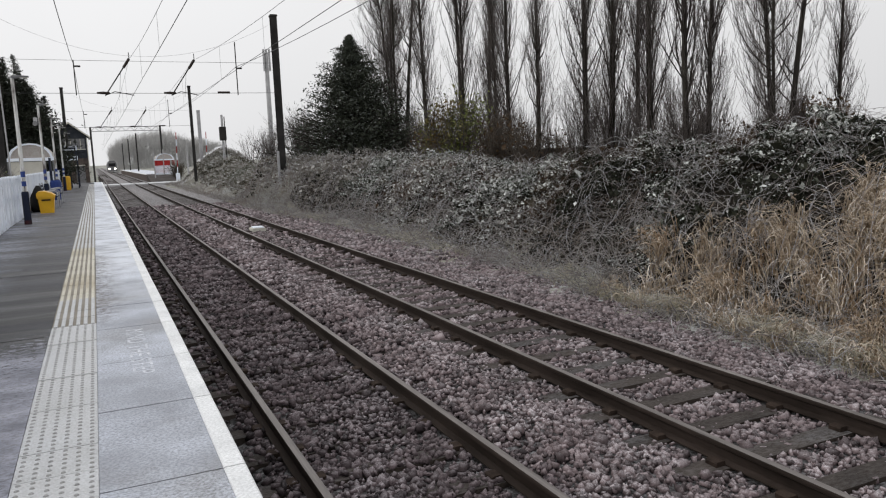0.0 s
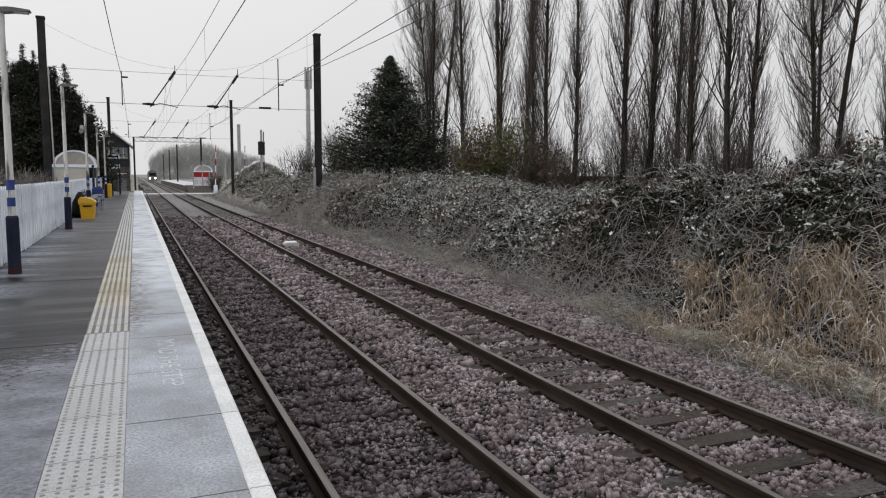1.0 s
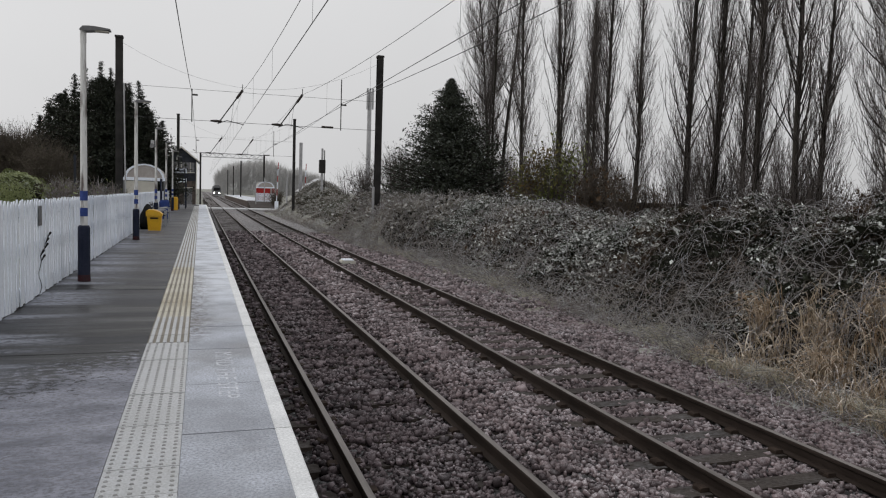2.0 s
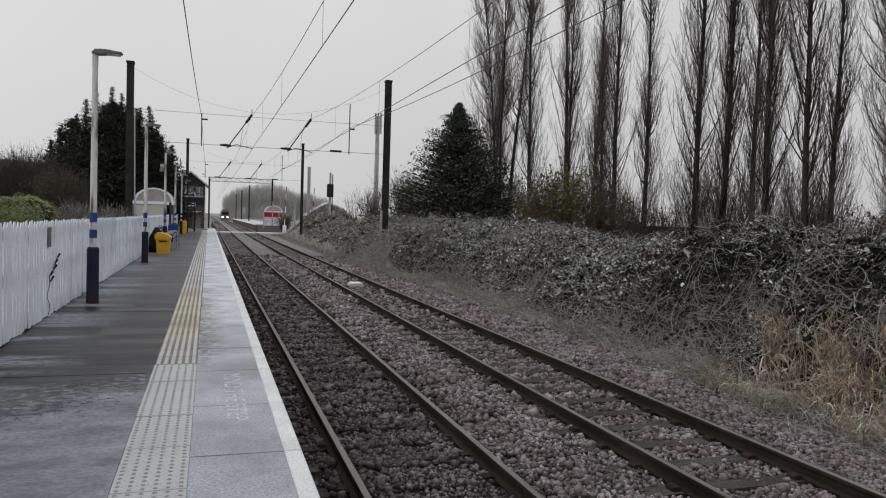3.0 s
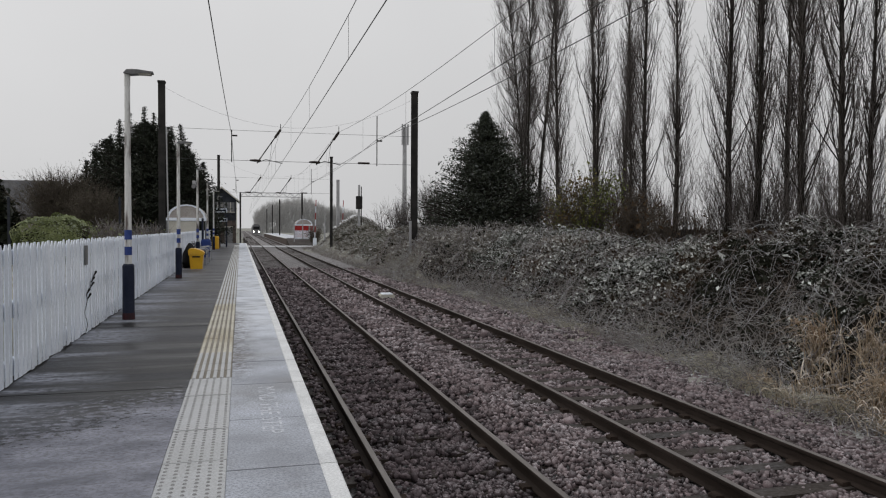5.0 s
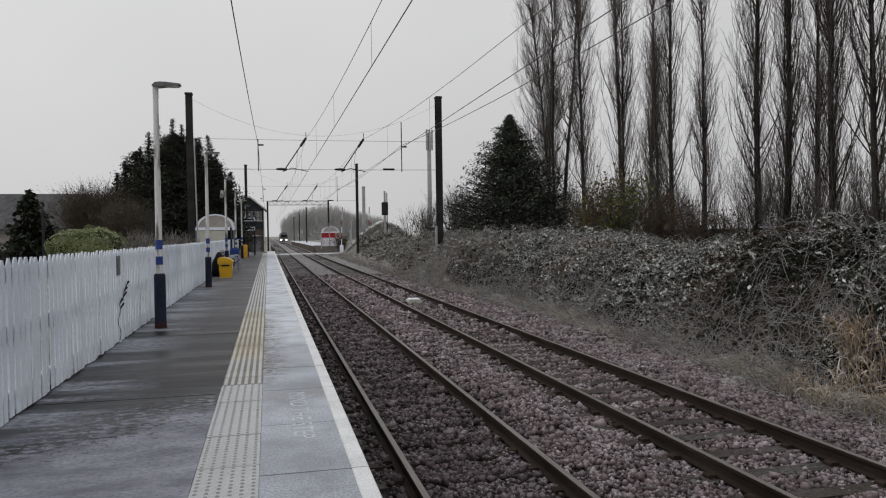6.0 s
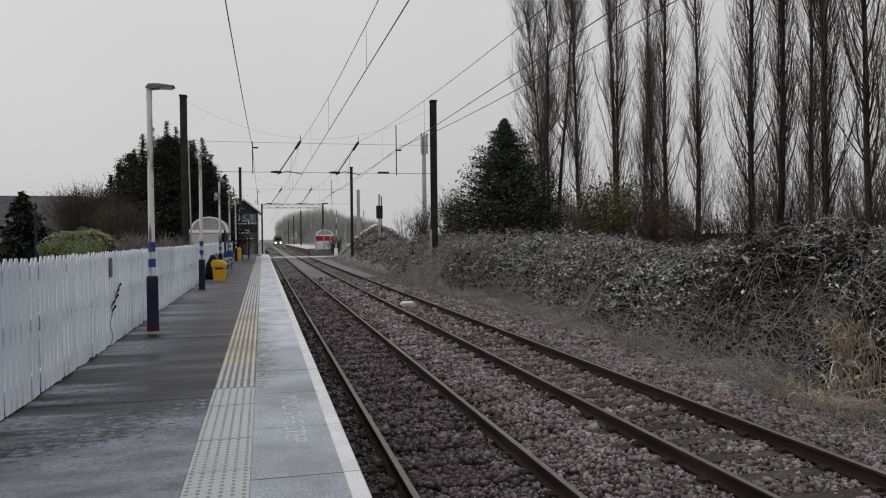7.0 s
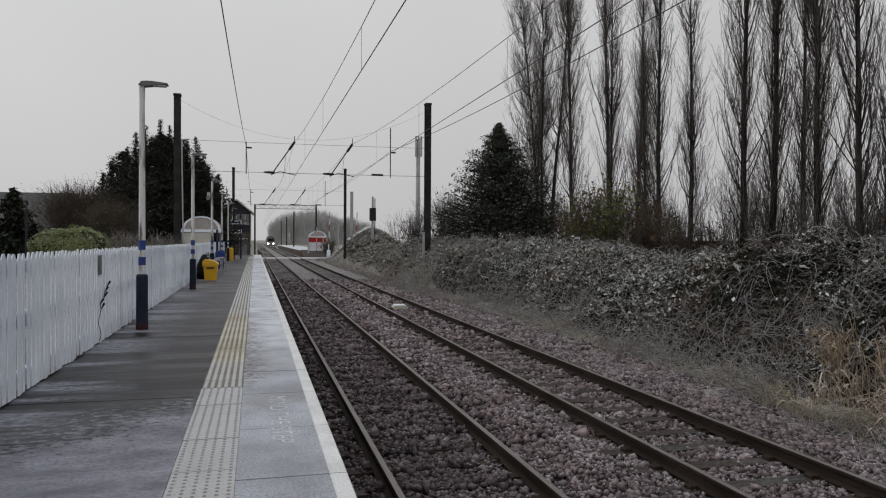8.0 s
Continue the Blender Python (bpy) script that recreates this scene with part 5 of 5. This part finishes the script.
def poplar_meshes(height, stems, branches, twigs, wide=1.0, fan=0.04):
    """Trunk and crown of a bare Lombardy poplar: steep branches all the way up."""
    m = stems
    ang = rng.uniform(0, 2 * math.pi, m)
    roots = np.stack([0.22 * np.cos(ang) * (m > 1), 0.22 * np.sin(ang) * (m > 1), np.zeros(m) - 0.3], -1)
    lean = fan * rng.uniform(0.3, 1.3, m)
    dirs = np.stack([lean * np.cos(ang), lean * np.sin(ang), np.ones(m)], -1)
    hs = height * np.where(np.arange(m) == 0, 1.0, rng.uniform(0.7, 0.95, m))
    P, R = branch_set(roots, dirs, hs, np.where(np.arange(m) == 0, 0.130, 0.085), 12, 0.05, 0.012)
    R *= 1 + 0.35 * np.exp(-np.arange(12) * 1.2)[None]
    trunk = strand_mesh("trunk", P, R, BARK, 9)

    def off(P, R, count, low, spread, length, thick, rise, wander, n):
        i = rng.integers(0, len(P), count)
        u = low + (1 - low) * rng.random(count) ** 0.85 * 0.97
        f = u * (P.shape[1] - 1)
        k = np.minimum(f.astype(int), P.shape[1] - 2)
        w = (f - k)[:, None]
        root = P[i, k] * (1 - w) + P[i, k + 1] * w
        rad = R[i, k] * (1 - w[:, 0]) + R[i, k + 1] * w[:, 0]
        ax = P[i, k + 1] - P[i, k]
        ax /= np.linalg.norm(ax, axis=1, keepdims=True)
        side = rng.normal(size=(count, 3)) * (1, 1, 0.15)
        side -= (side * ax).sum(1, keepdims=True) * ax
        side /= np.linalg.norm(side, axis=1, keepdims=True)
        return branch_set(root, ax + side * spread(count)[:, None], length(u, count), np.minimum(thick(count), rad * 0.8), n, rise, wander)

    P1, R1 = off(P, R, branches, 0.05, lambda c: rng.uniform(0.42, 0.80, c) * wide,
                 lambda u, c: height * (0.235 - 0.15 * u) * np.minimum(1, 0.42 + 2.4 * u) * rng.uniform(0.5, 1.15, c),
                 lambda c: rng.uniform(0.012, 0.036, c), 2.0, 0.08, 8)
    # shoots from the foot of the trunk
    m = 34
    a, r = rng.uniform(0, 2 * math.pi, m), rng.uniform(0.1, 0.55, m)
    Pf, Rf = branch_set(np.stack([r * np.cos(a), r * np.sin(a), np.zeros(m)], -1), np.stack([0.22 * np.cos(a), 0.22 * np.sin(a), np.ones(m)], -1),
                        rng.uniform(1.6, 4.2, m), rng.uniform(0.008, 0.016, m), 8, 0.6, 0.07)
    P1, R1 = np.concatenate([P1, Pf]), np.concatenate([R1, Rf])
    P2, R2 = off(P1, R1, twigs, 0.10, lambda c: rng.uniform(0.25, 0.65, c), lambda u, c: rng.uniform(0.4, 1.7, c), lambda c: rng.uniform(0.006, 0.011, c), 1.3, 0.09, 3)
    P3, R3 = off(P2, R2, int(twigs * 1.6), 0.15, lambda c: rng.uniform(0.3, 0.9, c), lambda u, c: rng.uniform(0.2, 0.8, c), lambda c: rng.uniform(0.004, 0.007, c), 0.8, 0.10, 2)
    R2, R3 = np.maximum(R2, 0.0048), np.maximum(R3, 0.0042)
    return trunk, strand_mesh("branches", P1, R1, BARK, 4), strand_mesh("crown", P2, R2, TWIG, 3), strand_mesh("crown", P3, R3, TWIG, 3)


def build_poplars():
    kinds = [poplar_meshes(19, 1, 120, 1600), poplar_meshes(17, 1, 110, 1500, 0.9), poplar_meshes(19, 2, 150, 1900, 0.85, 0.02), poplar_meshes(19, 4, 250, 3600, 2.2, 0.075),
             poplar_meshes(13, 1, 70, 750, 0.9)]
    protos = []
    for k, (trunk, limbs, tw, fine) in enumerate(kinds):
        t = thing("poplar_tree", "bare tall Lombardy poplar with steep grey twigs behind the bank" if k == 0 else "bare many-stemmed Lombardy poplar with dense upright twigs", "tree", (0, 0, 0), "row of poplars")
        part("trunk", trunk, BARK, t)
        part("limb_crown", limbs, BARK, t)
        crown = part("crown", tw, TWIG, t)
        part("twig_crown", fine, TWIG, crown)
        protos.append(t)
    spots = [(18.2, 48.3, 1, 1.0), (18, 45.7, 3, 1.08), (18, 41.2, 0, 1.0), (18, 36.0, 2, 0.97), (18.3, 34.2, 1, 0.86), (18, 32.95, 4, 0.85), (18, 31.5, 0, 0.96), (18, 29.1, 4, 1.0),
             (18, 25.3, 0, 1.03), (18, 23.8, 1, 1.05), (19.2, 23.5, 4, 0.95), (18, 21.05, 2, 0.95), (18, 19.5, 0, 0.9), (18.4, 19.05, 4, 0.85),
             (19.5, 17.0, 3, 0.8), (24, 18.3, 4, 0.75), (18.5, 8.5, 2, 0.95)]
    used = set()
    for x, y, k, s in spots:
        m = pose(x, y, 0.1, rng.uniform(-0.5, 0.5), rng.uniform(-0.5, 0.5), rng.uniform(0, 360))
        if k in used:
            t = copy_thing(protos[k], m)
        else:
            t = protos[k]
            t.matrix_world = m
            used.add(k)
        t.scale = (s, s, s)


build_poplars()


def conifer(at, height, radius, layers, mat, label, droop=0.25, power=0.9, leafsize=0.11, per=26, name="conifer_tree"):
    """Whorls of sweeping boughs, each carrying tufts of needles."""
    t = thing(name, label, "tree", at)
    part("trunk", Mesh().tube([(0, 0, -0.3), (0, 0, height * 0.5), (0, 0, height * 0.97)], [radius * 0.07, radius * 0.045, 0.02], 8), BARK, t)
    roots, dirs, lens = [], [], []
    for k in range(layers):
        u = (k + rng.random()) / layers
        z = height * (0.04 + 0.95 * u)
        r = radius * (1 - u) ** power * rng.uniform(0.5, 1.25) + 0.05
        a = rng.uniform(0, 2 * math.pi)
        roots.append((0, 0, z)), dirs.append((math.cos(a), math.sin(a), 0.15 - droop * (1 - u))), lens.append(r)
    P, R = branch_set(np.array(roots), np.array(dirs), np.array(lens), 0.012 * np.array(lens) + 0.012, 6, 0.25, 0.06)
    part("bough_crown", strand_mesh("bough_crown", P[:, [0, 2, 5]], R[:, [0, 2, 5]], BARK, 3), BARK, t)
    f = rng.random((layers, per)) ** 0.6 * 4.99
    k = f.astype(int)
    w = (f - k)[..., None]
    i = np.arange(layers)[:, None]
    pos = P[i, k] * (1 - w) + P[i, np.minimum(k + 1, 5)] * w
    spread = (0.06 + 0.08 * np.array(lens))[:, None, None]
    pos = (pos + rng.normal(0, 1, pos.shape) * spread * (1, 1, 0.45)).reshape(-1, 3)
    pos[:, 2] = np.maximum(pos[:, 2], 0.05)
    nr = rng.normal(0, 0.7, pos.shape) + (0, 0, 0.7)
    part("needles", leaf_mesh("needles", pos, nr, leafsize * rng.lognormal(0, 0.35, len(pos)) * (1.1 - 0.65 * np.clip(pos[:, 2] / height, 0, 1) ** 3), mat, 2.4), mat, t)
    return t


conifer((14.5, 45, 0.1), 9.0, 5.0, 900, SPRUCE_FROST, "dark green conical spruce on the bank dusted with frost", 0.10, 0.9, 0.066, 54)
conifer((-7.2, 58, -0.4), 9.6, 5.3, 1000, SPRUCE, "huge dark cypress behind the platform fence", -0.1, 0.55, 0.074, 54)
conifer((-10.2, 60, -0.4), 8.6, 3.2, 440, SPRUCE, "dark spreading cypress behind the platform", -0.1, 0.6, 0.085, 40)
conifer((-4.7, 61, -0.4), 8.0, 3.0, 380, SPRUCE, "dark cypress beside the signal box path", -0.1, 0.6, 0.085, 40)
for lx, ly, lh, lr in ((-8.3, 57.6, 10.3, 1.5), (-6.1, 57.4, 10.0, 1.4), (-9.7, 58.6, 8.8, 1.3), (-4.7, 58.0, 8.6, 1.3), (-7.2, 56.8, 10.7, 1.2), (-8.9, 57.0, 9.7, 0.9), (-5.4, 57.2, 9.4, 0.9),
                       (-10.6, 57.5, 7.6, 1.0), (-11.3, 58.2, 6.8, 0.9), (-6.7, 57.8, 10.4, 0.8), (-4.0, 57.6, 7.4, 0.9), (-3.5, 58.4, 6.2, 0.8), (-5.6, 56.9, 9.3, 1.7), (-4.3, 57.4, 8.2, 1.5), (-3.3, 59.0, 7.0, 1.4), (-6.4, 59.0, 10.2, 1.7), (-4.8, 57.0, 9.5, 1.3)):
    conifer((lx, ly, -0.4), lh, lr * 1.9, 170, SPRUCE, "pointed dark cypress leader in the tall clump", -0.15, 1.0, 0.066, 30)
conifer((-16.8, 57, -0.4), 5.4, 2.2, 220, SPRUCE, "small dark garden conifer", leafsize=0.18, per=30)
conifer((-13.9, 62, -0.4), 4.8, 1.4, 120, SPRUCE, "slim dark garden conifer", leafsize=0.18, per=30)


def shrub(at, w, h, mat, count, size, label, name="shrub", stems=60, twig=TWIG, fine=300):
    """A bush of rising stems and twigs, with leaves spread through an uneven crown."""
    t = thing(name, label, "shrub", at)
    a = rng.uniform(0, 2 * math.pi, stems)
    lean = rng.uniform(0.05, 1.0, stems) * w / h
    P, R = branch_set(np.stack([0.15 * np.cos(a), 0.15 * np.sin(a), np.zeros(stems)], -1), np.stack([lean * np.cos(a), lean * np.sin(a), np.ones(stems)], -1),
                      h * rng.uniform(0.68, 0.98, stems), rng.uniform(0.012, 0.03, stems) * (0.5 + h / 6), 7, 0.25, 0.09)
    part("stem_crown", strand_mesh("stem_crown", P, R, twig, 4), twig, t)
    i, k = rng.integers(0, stems, fine), rng.integers(2, 6, fine)
    d = rng.normal(0, 0.6, (fine, 3)) + (0, 0, 0.7) + (P[i, k] * (1, 1, 0)) * 0.25
    P2, R2 = branch_set(P[i, k], d, h * rng.uniform(0.08, 0.3, fine), rng.uniform(0.006, 0.011, fine), 5, 0.3, 0.12)
    part("twig_crown", strand_mesh("twig_crown", P2[:, ::2], np.maximum(R2[:, ::2], 0.005), twig, 3), twig, t)
    if count:
        i, k = rng.integers(0, fine, count), rng.integers(0, 5, count)
        pos = P2[i, k] + rng.normal(0, 0.09 + 0.02 * w, (count, 3))
        pos[:, 2] = np.maximum(pos[:, 2], 0.03)
        part("leaves", leaf_mesh("leaves", pos, rng.normal(0, 0.7, pos.shape) + (0, 0, 0.6), size * rng.lognormal(0, 0.3, count), mat, 1.7), mat, t)
    return t


shrub((14.7, 31.0, 0.5), 2.4, 4.0, LAUREL, 3600, 0.070, "yellow-green evergreen shrub at the foot of the poplars", stems=70, fine=700)
shrub((15.4, 34.2, 0.5), 1.9, 3.2, LAUREL, 1000, 0.065, "thin evergreen shrub with sparse dark leaves", stems=50, fine=400)
shrub((15.6, 29.0, 0.5), 1.8, 3.0, RUSSET, 500, 0.07, "russet twiggy shrub at the foot of the poplars", stems=60, fine=600, twig=DARK_TWIG)
shrub((16.0, 26.6, 0.4), 1.6, 2.6, RUSSET, 200, 0.07, "tangle of bare brown stems under the poplars", stems=45, fine=450, twig=DARK_TWIG)
shrub((16.2, 36.8, 0.5), 1.6, 2.6, RUSSET, 200, 0.07, "bare brown undergrowth between poplar trunks", stems=70, fine=700, twig=DARK_TWIG)
for ux, uy, uh in ((20.0, 26.0, 2.4), (20.4, 23.0, 2.2), (20.0, 20.4, 2.6), (20.6, 18.2, 2.3), (19.8, 30.0, 2.6)):
    shrub((ux, uy, 0.3), 1.7, uh, RUSSET, 250, 0.06, "dim bare undergrowth behind the poplars", stems=60, fine=500, twig=DARK_TWIG)
shrub((13.4, 53.5, 0.3), 2.6, 5.2, HEDGE, 0, 0.1, "bare grey twiggy thorn bush beside the spruce", stems=90, fine=1400)
shrub((11.5, 56.5, 0.1), 2.0, 4.0, HEDGE, 0, 0.1, "bare grey thorn bush on the bank", stems=70, fine=900)
shrub((20.5, 16.6, 0.6), 1.4, 2.4, RUSSET, 3000, 0.08, "dense dark brown bush around the poplar trunk", stems=80, fine=700)
shrub((23.0, 20.5, 0.6), 1.6, 1.9, RUSSET, 1500, 0.08, "orange-brown winter shrub behind the bank", stems=80, fine=700)
shrub((20.5, 12.0, 0.6), 1.8, 2.2, SPRUCE, 1800, 0.09, "dark evergreen bush behind the brambles", stems=60, fine=500)
shrub((-12.0, 54, -0.4), 3.2, 6.0, OLIVE, 9000, 0.055, "large bare twiggy garden tree behind the fence", stems=260, fine=7000, twig=DARK_TWIG)
shrub((-9.3, 50, -0.4), 2.4, 4.6, OLIVE, 6000, 0.055, "twiggy olive bush behind the fence", stems=130, fine=2600, twig=DARK_TWIG)
shrub((15.4, 85, -0.5), 1.3, 5.0, HEDGE, 0, 0.1, "small pollarded bare tree in the distance", stems=26, fine=160)


def hedge(x0, x1, y0, y1, z0, z1, mat, count, size, label):
    t = thing("garden_hedge", label, "hedge", ((x0 + x1) / 2, (y0 + y1) / 2, z0))
    lx, ly, lz = (x1 - x0) / 2, (y1 - y0) / 2, z1 - z0
    # near-black core puts the shade between the leaves into a solid
    part("core", Mesh().box(-lx * 0.80, lx * 0.80, -ly * 0.75, ly * 0.75, 0, lz * 0.74, 0.3), SOIL, t)
    p = rng.uniform(-1, 1, (count, 3))
    k = np.argmax(np.abs(p * (1, 1, 1)), 1)
    p[np.arange(count), k] = np.sign(p[np.arange(count), k])
    q = np.stack([p[:, 0] * lx, p[:, 1] * ly, (p[:, 2] * 0.5 + 0.5) * lz], -1)
    q *= (0.78 + 0.40 * fbm(q[:, 0] * 1.5 + 9, q[:, 1] * 1.5 + q[:, 2] * 1.5, 3))[:, None]
    q[:, 2] *= 1 - 0.22 * np.clip(np.abs(q[:, 0]) / lx, 0, 1) ** 4
    part("leaves", leaf_mesh("leaves", q, p + rng.normal(0, 0.5, p.shape), size * rng.lognormal(0, 0.3, count), mat, 1.5), mat, t)


hedge(-11.4, -7.9, 40.5, 42.5, -0.4, 1.95, HEDGE, 26000, 0.055, "clipped green hedge dusted with frost behind the fence")
shrub((-7.0, 41.0, -0.4), 1.3, 2.5, HEDGE, 500, 0.05, "grey twiggy frosted bush behind the fence", stems=80, fine=1100, twig=CANE)
shrub((-5.4, 41.6, -0.4), 1.3, 2.4, HEDGE, 400, 0.05, "pale frosted bare bush beside the dark mast", stems=80, fine=1100, twig=CANE)
hedge(-19.5, -14.5, 44.0, 46.0, -0.4, 1.5, SPRUCE, 4000, 0.12, "dark low hedge in the garden")

house = thing("bungalow", "bungalow with grey slate roof behind the gardens", "house", (-24, 72, -0.4))
part("wall", Mesh().box(-9, 7.5, -4, 4, 0, 3.0, 0.03), WALL, house)
part("roof", Mesh().prism([(-4.6, 2.9), (0, 6.0), (4.6, 2.9), (4.6, 2.7), (0, 5.8), (-4.6, 2.7)], -9.6, 8.1, "x"), SLATE, house)
for x in (-6, -1, 4):
    w = part("window", Mesh().box(x, x + 1.8, -4.04, -3.96, 1.0, 2.3), LANTERN, house)
    part("sill", Mesh().box(x - 0.1, x + 1.9, -4.12, -3.96, 0.9, 1.0), WHITE_PAINT, w)
for x, y in ((-13.0, 46), (-7.0, 44.0)):
    gp = thing("garden_post", "old wooden garden post with a line", "post", (x, y, -0.4))
    part("shaft", Mesh().box(-0.06, 0.06, -0.06, 0.06, 0, 3.6), TIMBER, gp)


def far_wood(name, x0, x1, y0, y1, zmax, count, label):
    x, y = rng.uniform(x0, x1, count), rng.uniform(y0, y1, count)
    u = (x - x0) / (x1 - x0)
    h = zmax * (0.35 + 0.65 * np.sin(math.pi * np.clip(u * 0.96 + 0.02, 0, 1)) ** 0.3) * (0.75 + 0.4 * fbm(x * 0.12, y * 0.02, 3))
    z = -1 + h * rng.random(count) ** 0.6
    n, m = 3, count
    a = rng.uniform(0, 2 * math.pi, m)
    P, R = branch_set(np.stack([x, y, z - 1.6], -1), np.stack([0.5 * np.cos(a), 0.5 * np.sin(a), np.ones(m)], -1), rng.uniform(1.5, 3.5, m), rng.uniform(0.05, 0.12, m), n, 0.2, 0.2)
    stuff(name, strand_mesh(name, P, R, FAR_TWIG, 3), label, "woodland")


far_wood("far_woodland", 5, 46, 292, 312, 13.5, 10000, "leafless woodland beyond the crossing, coloured pale for frost and haze")
far_wood("far_hedgerow", 44, 520, 330, 345, 6.5, 2200, "low hedgerow on the horizon, coloured pale for frost and haze")
far_wood("far_hedgerow", -120, -8, 300, 320, 6.0, 2500, "low hedgerow on the horizon, coloured pale for frost and haze")
wall_ = thing("boundary_wall", "low dark boundary wall behind the poplars", "wall", (21.5, 28, 0.2))
part("wall_body", Mesh().box(-0.15, 0.15, -14, 16, -0.6, 1.38, 0.02), BRICK, wall_)
shrub((10.2, 112.5, -1.1), 1.9, 3.0, OLIVE, 1500, 0.06, "dark twiggy bush beside the far platform ramp", stems=90, fine=1100, twig=DARK_TWIG)
